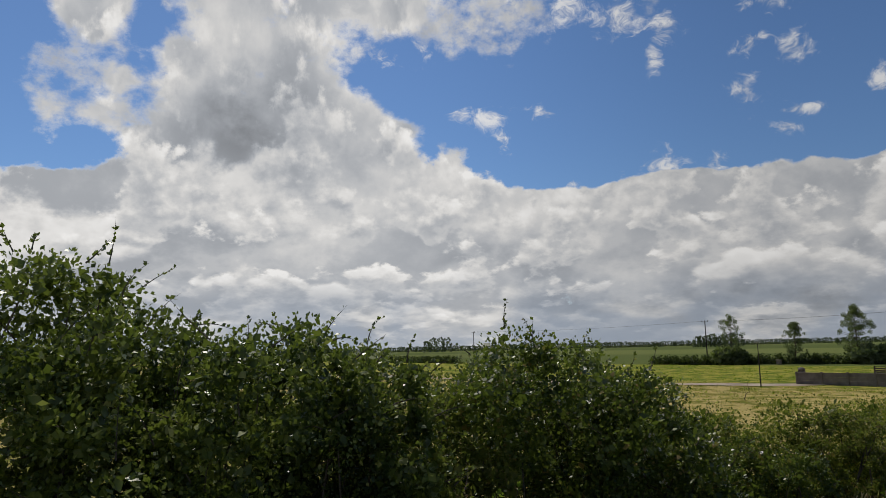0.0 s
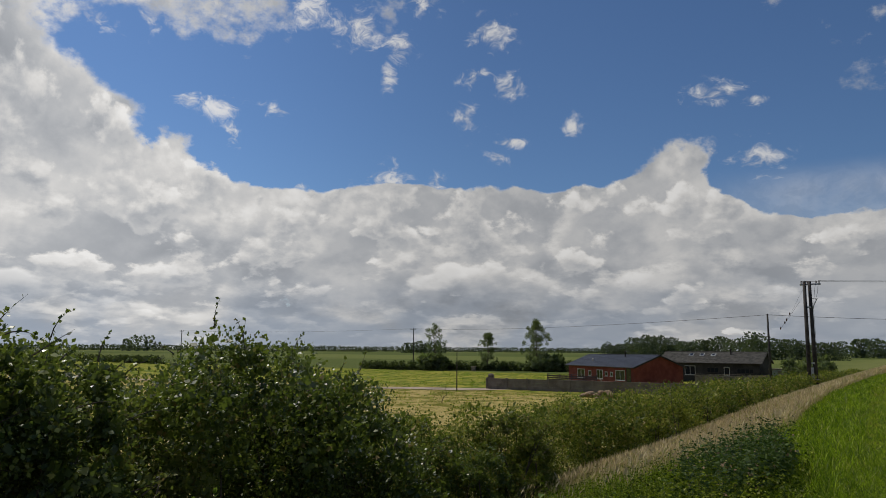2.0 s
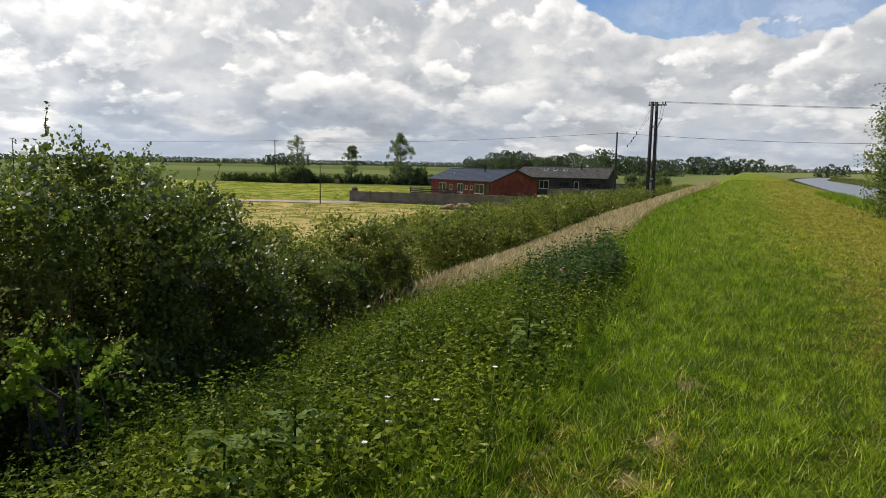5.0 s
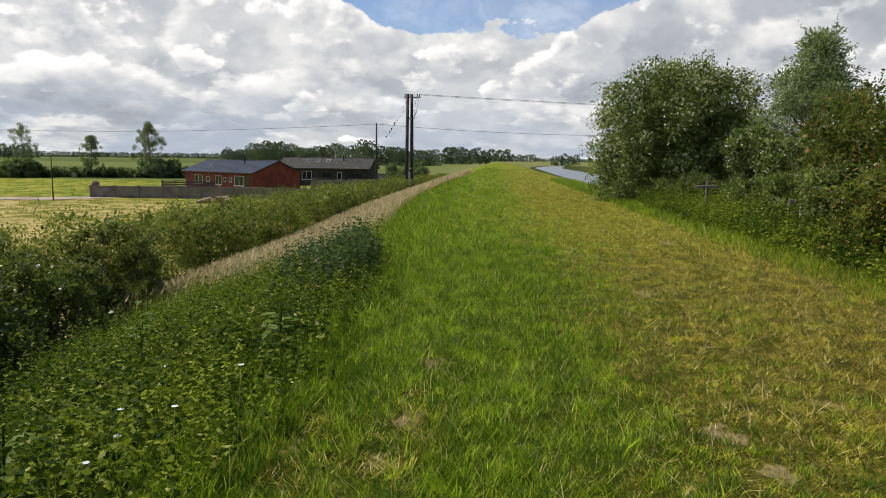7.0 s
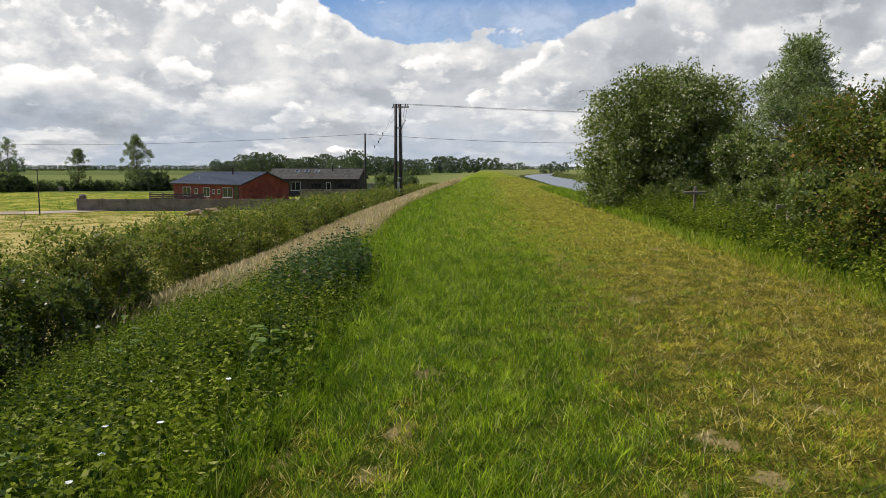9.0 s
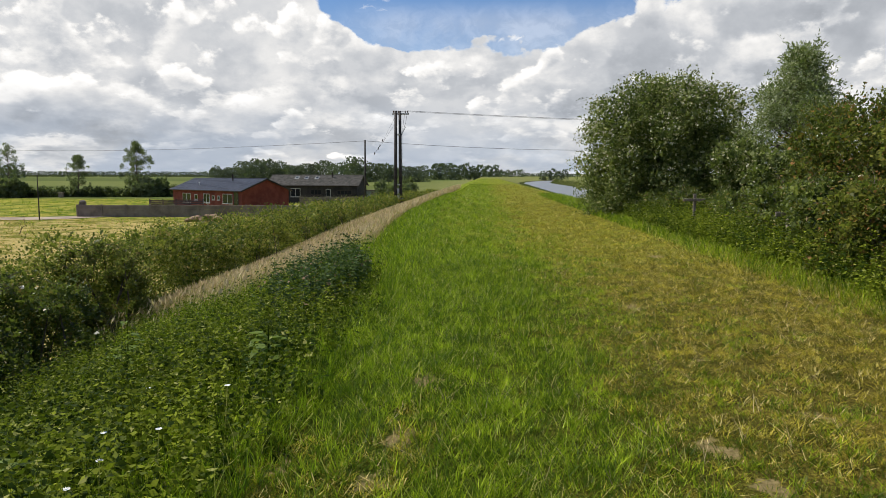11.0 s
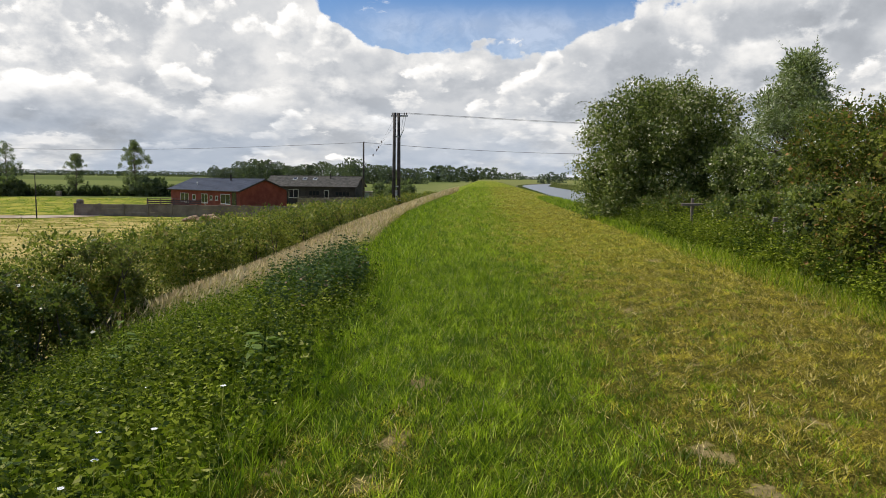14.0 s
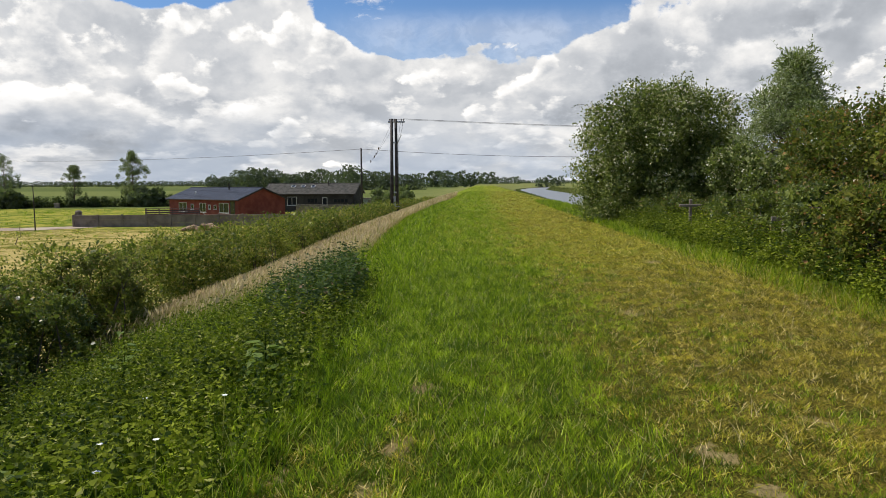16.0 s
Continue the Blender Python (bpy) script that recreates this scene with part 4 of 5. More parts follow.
# the red lodge: its long front faces the meadow, a gable faces the bank
W = WHITE_FRAME
RED_CORNER = (-28.5, 80.75)
L_DIR = np.array((-0.809, 0.588))
red_far = np.array(RED_CORNER) + 15.2 * L_DIR
red, red_add = lodge("red_lodge", tuple(red_far), math.degrees(math.atan2(-L_DIR[1], -L_DIR[0])), 15.2, 6.8, 2.4, 3.7, RED_BOARD, SLATE,
                     [(2.3, 0.75, 1.9, 1.15, 2, W, "window"), (5.1, 1.05, 0.7, 0.7, 1, W, "window"), (7.1, 0.75, 1.4, 1.15, 2, W, "window"), (9.0, 1.15, 0.55, 0.55, 1, W, "window"), (10.2, 1.15, 0.55, 0.55, 1, W, "window"), (11.3, 0.75, 2.0, 1.2, 2, W, "window"), (13.6, 0.22, 0.95, 2.0, 1, DARK_FRAME, "door")],
                     "red timber lodge with a blue-grey tiled roof")
red_add("flue", tubes("flue", [[((9.6, 2.6, 3.2), 0.09), ((9.6, 2.6, 4.15), 0.09), ((9.6, 2.6, 4.17), 0.14), ((9.6, 2.6, 4.28), 0.14)]], 8), DARK_FRAME)
red_add("roof_vent", tubes("roof_vent", [[((4.3, 1.2, 2.8), 0.08), ((4.3, 1.2, 3.2), 0.08), ((4.3, 1.2, 3.21), 0.13), ((4.3, 1.2, 3.28), 0.05)]], 8), WHITE_FRAME)

black, black_add = lodge("black_lodge", (-32.6, 103.8), -2.4, 13.6, 6.6, 2.75, 4.15, BLACK_BOARD, BROWN_TILE,
                         [(3.5, 0.95, 1.5, 1.3, 2, W, "window"), (6.6, 1.3, 1.6, 0.75, 3, DARK_FRAME, "window"), (8.9, 0.95, 0.75, 1.2, 1, W, "window"), (10.6, 1.3, 2.2, 0.65, 4, DARK_FRAME, "window")],
                         "black timber lodge with a brown tiled roof")
rise_b = (4.15 - 2.75) / 3.3
for sx in (3.6, 5.1, 6.7):
    v = [(x, y, 2.75 + rise_b * y + 0.16 + dz) for dz in (0, 0.06) for x, y in ((sx, 1.7), (sx + 0.6, 1.7), (sx + 0.6, 2.4), (sx, 2.4))]
    fr = black_add("skylight", mesh_from("skylight", v, [(3, 2, 1, 0), (4, 5, 6, 7), (0, 1, 5, 4), (1, 2, 6, 5), (2, 3, 7, 6), (3, 0, 4, 7)]), WHITE_FRAME)
    v2 = [(x, y, 2.75 + rise_b * y + 0.226) for x, y in ((sx + 0.06, 1.76), (sx + 0.54, 1.76), (sx + 0.54, 2.34), (sx + 0.06, 2.34))]
    black_add("pane", mesh_from("pane", v2, [(0, 1, 2, 3)]), GLASS, fr)
black_add("flue", tubes("flue", [[((9.3, 2.4, 3.4), 0.1), ((9.3, 2.4, 4.5), 0.1), ((9.3, 2.4, 4.52), 0.15), ((9.3, 2.4, 4.62), 0.15)]], 8), DARK_FRAME)


def panel_wall():
    """Concrete panel wall with posts and copings round the lodge plot."""
    a, b = np.array((-41.0, 68.2)), np.array((-9.8, 71.0))
    d = b - a
    n, L = 13, np.linalg.norm(b - a)
    root = thing("panel_wall", (*a, PLAIN), "long grey concrete panel wall round a lodge plot", "wall", turn=math.degrees(math.atan2(d[1], d[0])))
    step = L / n
    post = bpy.data.meshes.new("post")
    bm = boxes((-0.09, 0.09, -0.09, 0.09, -0.2, 1.22), bevel=0.012)
    bm.to_mesh(post)
    bm.free()
    post.materials.append(CONCRETE)
    panel = bpy.data.meshes.new("panel")
    bm = boxes((0.092, step - 0.092, -0.03, 0.03, -0.2, 0.36), (0.092, step - 0.092, -0.027, 0.033, 0.368, 0.72), (0.092, step - 0.092, -0.03, 0.03, 0.728, 1.08))
    bm.to_mesh(panel)
    bm.free()
    panel.materials.append(CONCRETE)
    cap = bpy.data.meshes.new("coping")
    bm = boxes((0.092, step - 0.092, -0.07, 0.07, 1.083, 1.15), bevel=0.012)
    bm.to_mesh(cap)
    bm.free()
    cap.materials.append(CONCRETE)
    for k in range(n + 1):
        for nm, me in (("post", post),) + ((("panel", panel), ("coping", cap)) if k < n else ()):
            ob = new(nm, me)
            ob.parent = root
            ob.location = (k * step, 0, 0)
    return root


panel_wall()


def gate_pier():
    root = thing("gate_pier", (-40.75, 68.75, PLAIN), "stone gate pier with a rounded cap at the wall end", "gate pier")
    part("shaft", boxes((-41.05, -40.5, 68.5, 69.0, PLAIN - 0.1, PLAIN + 1.3), bevel=0.02), CONCRETE, root)
    bm = bmesh.new()
    bmesh.ops.create_uvsphere(bm, u_segments=12, v_segments=8, radius=0.34, matrix=Matrix.Translation((-40.77, 68.75, PLAIN + 1.42)) @ Matrix.Diagonal((1, 1, 0.7, 1)))
    part("cap", bm, CONCRETE, root, smooth=True)


gate_pier()


def rail_fence(name, a, b, height, mat, label, boards=5, gap=0.05):
    a, b = np.array(a, float), np.array(b, float)
    d = b - a
    L = np.linalg.norm(d)
    n = max(1, round(L / 1.8))
    root = thing(name, (*a, PLAIN), label, "fence", turn=math.degrees(math.atan2(d[1], d[0])))
    bh = (height - 0.1) / boards
    for k in range(n + 1):
        x = L * k / n
        part_local("post", boxes((x - 0.05, x + 0.05, -0.05, 0.05, -0.1, height + 0.06), bevel=0.008), mat, root)
    for k in range(boards):
        part_local("rail", boxes((-0.05, L + 0.05, -0.08, -0.052, 0.1 + k * bh, 0.1 + (k + 1) * bh - gap)), mat, root)
    part_local("cap_rail", boxes((-0.08, L + 0.08, -0.09, 0.07, height + 0.062, height + 0.11), bevel=0.01), mat, root)
    return root


def part_local(name, me, mat, parent, label=""):
    ob = part(name, me, mat, None, label)
    ob.parent = parent
    return ob


deck = rail_fence("deck_fence", (-37.4, 76.2), (-31.0, 75.4), 1.45, DECK, "dark purple-brown boarded decking fence by the red lodge", 6)
part_local("stair_rail", tubes("stair_rail", [[((6.5, -0.02, 1.35), 0.05), ((7.6, -0.02, 0.55), 0.05)]], 4), WEATHERED, deck, "pale sloping stair rail")
rail_fence("board_fence", (-24.6, 92.0), (-15.4, 92.6), 1.35, WEATHERED, "weathered brown boarded garden fence", 5, 0.02)


def shed():
    root = thing("garden_shed", (-16.6, 105.0, PLAIN), "small pale green garden shed beside the black lodge", "shed")
    mat = plain_material("pale_green_boards", (0.25, 0.28, 0.24), (0.36, 0.38, 0.34), 2.0, 0.8)
    x, y = -16.6, 105.0
    part("body", boxes((x - 1.3, x + 1.3, y - 0.9, y + 0.9, PLAIN - 0.05, PLAIN + 1.9)), mat, root)
    part("roof", boxes((x - 1.5, x + 1.5, y - 1.1, y + 1.1, PLAIN + 1.904, PLAIN + 2.02), bevel=0.02), CONCRETE, root, "flat grey felt roof")
    part("door", boxes((x - 0.4, x + 0.4, y - 0.94, y - 0.904, PLAIN + 0.05, PLAIN + 1.75), bevel=0.01), WEATHERED, root)


shed()


# ---- overhead line ----
def h_pole():
    a, b = np.array((-7.45, 58.0)), np.array((-7.04, 58.25))
    root = thing("power_pole", (*((a + b) / 2), float(land(-7.5, 58.1))), "tall twin-pole wooden power pole with cross-arm", "power pole")
    g = float(land(-7.5, 58.1)) - 0.2
    for p, lean in ((a, 0.03), (b, -0.02)):
        part("pole", tubes("pole", [[((p[0], p[1], g), 0.16), ((p[0] + lean, p[1], 2.5), 0.14), ((p[0] + lean * 2, p[1], 6.9), 0.115)]], 10), POLE_WOOD, root, smooth=True)
    part("cross_arm", boxes((-7.75, -6.35, 58.40, 58.52, 6.62, 6.74), bevel=0.01), STEEL, root)
    part("cross_brace", boxes((-7.42, -7.06, 58.06, 58.18, 4.9, 5.02), (-7.42, -7.06, 58.06, 58.18, 0.8, 0.92)), STEEL, root)
    part("arm_bracket", tubes("arm_bracket", [[((-7.02, 58.3, 5.6), 0.03), ((-6.62, 58.3, 5.62), 0.03), ((-7.02, 58.3, 4.8), 0.03)]], 5), STEEL, root)
    for x in (-6.45, -6.65, -7.25, -7.65):
        part("insulator", tubes("insulator", [[((x, 58.46, 6.74), 0.02), ((x, 58.46, 6.8), 0.055), ((x, 58.46, 6.84), 0.03), ((x, 58.46, 6.88), 0.055), ((x, 58.46, 6.95), 0.03)]], 8), CERAMIC, root)
    for x, q in ((-6.5, 0.0), (-6.7, 0.1)):
        part("down_lead", tubes("down_lead", [[((x, 58.36, 6.7), 0.012), ((x - 0.1, 58.36, 6.0), 0.012), ((-6.92, 58.36, 5.0 - q), 0.012), ((-6.9, 58.4, 1.2), 0.012)]], 4), CABLE, root)
    # stays with egg insulators
    for k, (ex, ey, ez) in enumerate(((-11.0, 62.0, 1.2), (-11.8, 62.8, 0.9))):
        s, e = np.array((-7.5, 58.0, 6.3 - 0.5 * k)), np.array((ex, ey, ez))
        part("fuse_lead", tubes("fuse_lead", [[(s, 0.008), (s + (e - s) * 0.3 + np.array((0, 0, -0.1)), 0.008), (s + (e - s) * 0.47, 0.008)]], 4), CABLE, root)
        for u in (0.34, 0.47):
            c = s + (e - s) * u
            part("stay_insulator", tubes("stay_insulator", [[(c + np.array((0, 0, 0.1)), 0.03), (c, 0.06), (c - np.array((0, 0, 0.1)), 0.03)]], 6), CERAMIC, root)
    part("climbing_guard", boxes((-7.65, -6.85, 58.0, 58.3, -0.35, -0.30), (-7.36, -7.12, 57.94, 57.98, -0.29, 0.55)), STEEL, root)


h_pole()


def line_pole(x, y, top, arm, label):
    g = float(land(x, y))
    root = thing("power_pole", (x, y, g), label, "power pole")
    part("pole", tubes("pole", [[((x, y, g - 0.3), 0.15), ((x, y, (g + top) / 2), 0.13), ((x, y, top), 0.10)]], 9), POLE_WOOD, root, smooth=True)
    if arm:
        part("cross_arm", boxes((x - 0.9, x + 0.9, y - 0.16, y - 0.06, top - 0.32, top - 0.2)), STEEL, root)
        for dx in (-0.8, 0.0, 0.8):
            part("insulator", tubes("insulator", [[((x + dx, y - 0.11, top - 0.2), 0.04), ((x + dx, y - 0.11, top + 0.02), 0.08), ((x + dx, y - 0.11, top + 0.1), 0.03)]], 6), CERAMIC, root)
    return root


line_pole(-15.8, 92.0, 6.2, False, "single wooden power pole near the black lodge")
line_pole(-108, 144, 6.95, True, "distant wooden power pole with a cross-arm")
line_pole(-190, 134, 6.95, True, "distant wooden power pole with a cross-arm")


def cable(a, b, sag, r=0.012, label="thin black overhead power cable"):
    a, b = np.array(a, float), np.array(b, float)
    t = np.linspace(0, 1, 25)
    pts = a + (b - a) * t[:, None] - np.array((0, 0, 1)) * (4 * sag * t * (1 - t))[:, None]
    ob = part("power_cable", tubes("power_cable", [[(p, r) for p in pts]], 4), CABLE)
    tagged(ob, label, "cable", "overhead cables")


cable((-6.45, 58.46, 6.93), (45, 80, 7.2), 0.35, 0.014)
cable((-7.65, 58.46, 6.93), (45, 81.5, 7.2), 0.35, 0.010)
cable((-15.8, 92, 6.1), (34, 117, 6.2), 0.75, 0.022)
cable((-15.8, 92, 6.1), (-108, 144, 6.9), 0.75, 0.022)
cable((-108, 144, 6.9), (-190, 134, 6.9), 0.6, 0.02)
line_pole(45, 80.7, 7.3, True, "wooden power pole across the river")
line_pole(34, 117, 6.3, False, "wooden power pole on the river bank")


def lamp_post():
    x, y = -41.6, 63.0
    g = float(land(x, y))
    root = thing("lamp_post", (x, y, g), "slender steel lamp post beside the farm track", "lamp post")
    part("post", tubes("post", [[((x, y, g - 0.2), 0.06), ((x, y, g + 1.0), 0.055), ((x, y, g + 4.25), 0.035)]], 8), POLE_WOOD, root)
    part("lamp_head", boxes((x - 0.35, x + 0.05, y - 0.08, y + 0.08, g + 4.25, g + 4.34), bevel=0.02), STEEL, root)


lamp_post()


def stile():
    """Overgrown post and rail by the river bushes."""
    root = thing("stile", (6.2, 21.2, float(land(6.2, 21.2))), "weathered grey wooden stile half hidden in nettles", "stile")
    g = float(land(6.2, 21.2))
    part("post", boxes((6.16, 6.24, 21.14, 21.22, g - 0.2, 1.12), bevel=0.012), WEATHERED, root)
    part("rail", boxes((5.85, 6.48, 21.07, 21.135, 0.90, 0.98), bevel=0.012), WEATHERED, root)


stile()
for fx, fy in ((6.45, 15.2), (6.75, 14.2)):
    g = float(land(fx, fy))
    fence = thing("fence_rail", (fx, fy, g), "pale weathered fence rail among brambles", "fence", "overgrown rails")
    part("post", boxes((fx - 0.05, fx + 0.05, fy, fy + 0.1, g - 0.2, 0.95), bevel=0.01), WEATHERED, fence)
    part("rail", boxes((fx - 0.32, fx + 0.3, fy - 0.045, fy - 0.004, 0.80, 0.90), bevel=0.01), WEATHERED, fence)


def rubble(x, y, size):
    """A low spoil heap of earth clods."""
    earth = plain_material("spoil_earth", (0.20, 0.13, 0.08), (0.36, 0.25, 0.16), 2.0, 0.95, 0, 0.02, 14.0)
    root = thing("spoil_heap", (x, y, PLAIN), "low heap of brown earth and rubble in the meadow", "heap")
    for k in range(26):
        a, r = RNG.uniform(0, 2 * math.pi), size * math.sqrt(RNG.uniform(0, 1))
        q = 0.18 + 0.34 * RNG.uniform() * (1.1 - r / size)
        bm = bmesh.new()
        bmesh.ops.create_icosphere(bm, subdivisions=2, radius=q)
        for v in bm.verts:
            v.co *= 1 + 0.28 * noise.noise(v.co * 3 + Vector((k, 0, 0)))
            v.co.z *= 0.7
        gx, gy = x + math.cos(a) * r * 1.6, y + math.sin(a) * r
        bmesh.ops.translate(bm, verts=bm.verts, vec=(gx, gy, float(land(gx, gy)) + q * 0.15 + 0.45 * max(0, 1 - r / size)))
        part("clod", bm, earth, root)


rubble(-25.0, 61.5, 1.5)


def dead_sapling():
    x, y = -32.6, 47.0
    g = float(land(x, y))
    root = thing("dead_sapling", (x, y, g), "bare bent dead sapling in the hay meadow", "sapling")
    part("stem", tubes("stem", [[((x, y, g - 0.1), 0.03), ((x + 0.25, y, g + 0.45), 0.028), ((x + 0.5, y, g + 0.6), 0.022), ((x + 0.42, y, g + 1.3), 0.012)]], 5), BARK, root)
    part("twig", tubes("twig", [[((x + 0.25, y, g + 0.45), 0.015), ((x + 0.1, y, g + 0.8), 0.008)]], 4), BARK, root)


dead_sapling()


def hive(x, y):
    g = float(land(x, y))
    root = thing("bee_hive", (x, y, g), "small pale wooden box standing by the field hedge", "box")
    part("body", boxes((x - 0.4, x + 0.4, y - 0.3, y + 0.3, g, g + 0.75), bevel=0.02), WEATHERED, root)
    part("lid", boxes((x - 0.48, x + 0.48, y - 0.38, y + 0.38, g + 0.754, g + 0.86), bevel=0.02), WEATHERED, root)


hive(-77.5, 124.0)


def covered_trailer():
    """A low trailer under a pale cover by the end of the wall."""
    x, y = -12.9, 74.5
    g = float(land(x, y))
    pale = plain_material("pale_tarpaulin", (0.48, 0.46, 0.40), (0.62, 0.60, 0.53), 2.0, 0.7)
    root = thing("covered_trailer", (x, y, g), "low trailer under a pale cream cover", "trailer")
    v = [(x + a * 1.3, y + b * 0.8, g + z) for z, k in ((0.45, 1.0), (1.25, 0.96), (1.48, 0.6)) for a, b in ((-k, -k), (k, -k), (k, k), (-k, k))]
    f = [(4 * r + i, 4 * r + (i + 1) % 4, 4 * r + 4 + (i + 1) % 4, 4 * r + 4 + i) for r in range(2) for i in range(4)] + [(3, 2, 1, 0), (8, 9, 10, 11)]
    part("cover", mesh_from("cover", v, f), pale, root)
    for s in (-1, 1):
        bm = bmesh.new()
        bmesh.ops.create_cone(bm, cap_ends=True, segments=14, radius1=0.28, radius2=0.28, depth=0.16, matrix=Matrix.Translation((x, y + s * 0.72, g + 0.27)) @ Matrix.Rotation(math.pi / 2, 4, "X"))
        part("wheel", bm, CABLE, root)


covered_trailer()


# ---- grass and herbs ----
def scatter(k, x0, x1, y0, y1, power=1.0):
    """Feet on the ground, denser towards the near end."""
    u = RNG.uniform(0, 1, k) ** power
    x, y = RNG.uniform(x0, x1, k), y0 + (y1 - y0) * u
    return x, y


def patchy(x, y, f=1.0, s=0.0):
    return 0.5 + 0.5 * waves(x * f + s, y * f - s)


def put_blades(name, x, y, height, width, lean, mat, label, simple=False):
    z = land(x, y) - 0.005
    ob = part(name, blades(name, np.stack([x, y, z], 1), height, lean, width, simple=simple), mat)
    return tagged(ob, label, "grass", kind="stuff")


def tufts(k, per, x0, x1, y0, y1, power, spread):
    """Blade feet gathered in tufts: positions and one random number a tuft."""
    tx, ty = scatter(k, x0, x1, y0, y1, power)
    r = RNG.uniform(0, 1, k)
    off = RNG.normal(size=(k * per, 2)) * spread
    return np.repeat(tx, per) + off[:, 0], np.repeat(ty, per) + off[:, 1], np.repeat(r, per)


def mown_bank():
    # short green grass near the crest, merging into drier mown turf
    for k, per, y0, y1, pw, scale in ((25000, 14, 2.4, 13.0, 1.35, 1.0), (900, 14, -5.0, 2.4, 1.0, 1.6), (13000, 10, 12.5, 40.0, 1.4, 1.8), (4500, 8, 39.0, 130.0, 1.3, 4.0)):
        x, y, r = tufts(k, per, -2.9, 6.0, y0, y1, pw, 0.030 * scale)
        crest = -1.4 - 1.35 * smooth(5, 40, y)
        keep = x > crest - 0.1
        x, y, r = x[keep], y[keep], r[keep]
        dry = smooth(-0.5, 3.4, x + 0.8 * waves(x * 0.9, y * 0.7) + 0.4 * waves(x * 2.7, y * 2.1)) * 0.80 + 0.45 * (patchy(x, y, 1.7, 2.0) - 0.42)
        dry = dry + 0.75 * np.exp(-((x + 1.1) / 0.45) ** 2 - ((y - 3.3) / 0.9) ** 2) + 0.6 * np.exp(-((x + 0.5) / 0.28) ** 2 - ((y - 4.3) / 0.9) ** 2)
        dry = dry - 0.5 * smooth(0.80, 0.95, patchy(x, y, 1.15, 5.0)) + 0.30 * smooth(9, 22, y)
        is_dry = (0.75 * r + 0.25 * RNG.uniform(0, 1, len(x))) < dry
        lush = 1 - smooth(-0.4, 1.6, x + 0.5 * waves(x * 0.8, y * 0.6))
        bare = np.any([np.hypot(x - bx + 0.1 * waves(x * 6, y * 5), (y - by) * 0.55) < br * 0.75 for bx, by, br in BARE], axis=0) & (RNG.uniform(0, 1, len(x)) < 0.62)
        for sel, mat, lab in ((~is_dry & ~bare, GRASS, "short bright green grass along the bank top"), (is_dry & ~bare, MOWN, "dry yellowish mown grass on the bank top")):
            a, b, q = x[sel], y[sel], r[sel]
            h = (0.046 + 0.042 * lush[sel] * (mat is GRASS)) * RNG.uniform(0.6, 1.3, len(a)) * (0.40 + 1.2 * ((q * 7.3) % 1.0) ** 1.5) * scale ** 0.3
            put_blades("green_grass" if mat is GRASS else "mown_grass", a, b, h, RNG.uniform(0.004, 0.009, len(a)) * scale, h * RNG.uniform(0.3, 2.0 if mat is MOWN else 1.1, len(a)), mat, lab, True)
        if scale == 1.0:
            # a few taller blades and pale stalks
            x, y, r = tufts(700, 5, -1.4, 1.2, y0, y1, 1.2, 0.03)
            h = RNG.uniform(0.10, 0.20, len(x))
            put_blades("green_grass", x, y, h, RNG.uniform(0.004, 0.007, len(x)), h * RNG.uniform(0.2, 0.8, len(x)), GRASS, "taller green blades standing in the short grass")
            x, y, r = tufts(420, 3, -1.2, 4.5, y0, y1, 1.2, 0.02)
            h = RNG.uniform(0.08, 0.17, len(x))
            put_blades("mown_grass", x, y, h, RNG.uniform(0.003, 0.005, len(x)), h * RNG.uniform(0.3, 1.6, len(x)), DRY, "pale dead stalks in the mown grass", True)


mown_bank()


def off_track(x, y, r):
    way = np.interp(x, [p[0] for p in TRACK], [p[1] for p in TRACK])
    keep = (np.abs(y - way) > 2.4) | (x > -37)
    return x[keep], y[keep], r[keep]


def meadow_tufts():
    x, y, r = tufts(3000, 8, -100.0, -9.2, 12.0, 116.0, 0.8, 0.16)
    x, y, r = off_track(x, y, r)
    h = RNG.uniform(0.10, 0.26, len(x)) * (0.4 + r)
    put_blades("meadow_tufts", x, y, h, np.full(len(x), 0.05), h * RNG.uniform(0.3, 1.2, len(x)), GRASS, "uncut green tufts in the hay meadow", True)
    x, y, r = tufts(3000, 8, -70.0, -9.2, 12.0, 66.0, 0.8, 0.22)
    x, y, r = off_track(x, y, r)
    h = RNG.uniform(0.05, 0.16, len(x)) * (0.4 + r)
    put_blades("hay", x, y, h, np.full(len(x), 0.045), h * RNG.uniform(0.8, 2.5, len(x)), MOWN, "cut pale hay lying in the meadow", True)


meadow_tufts()


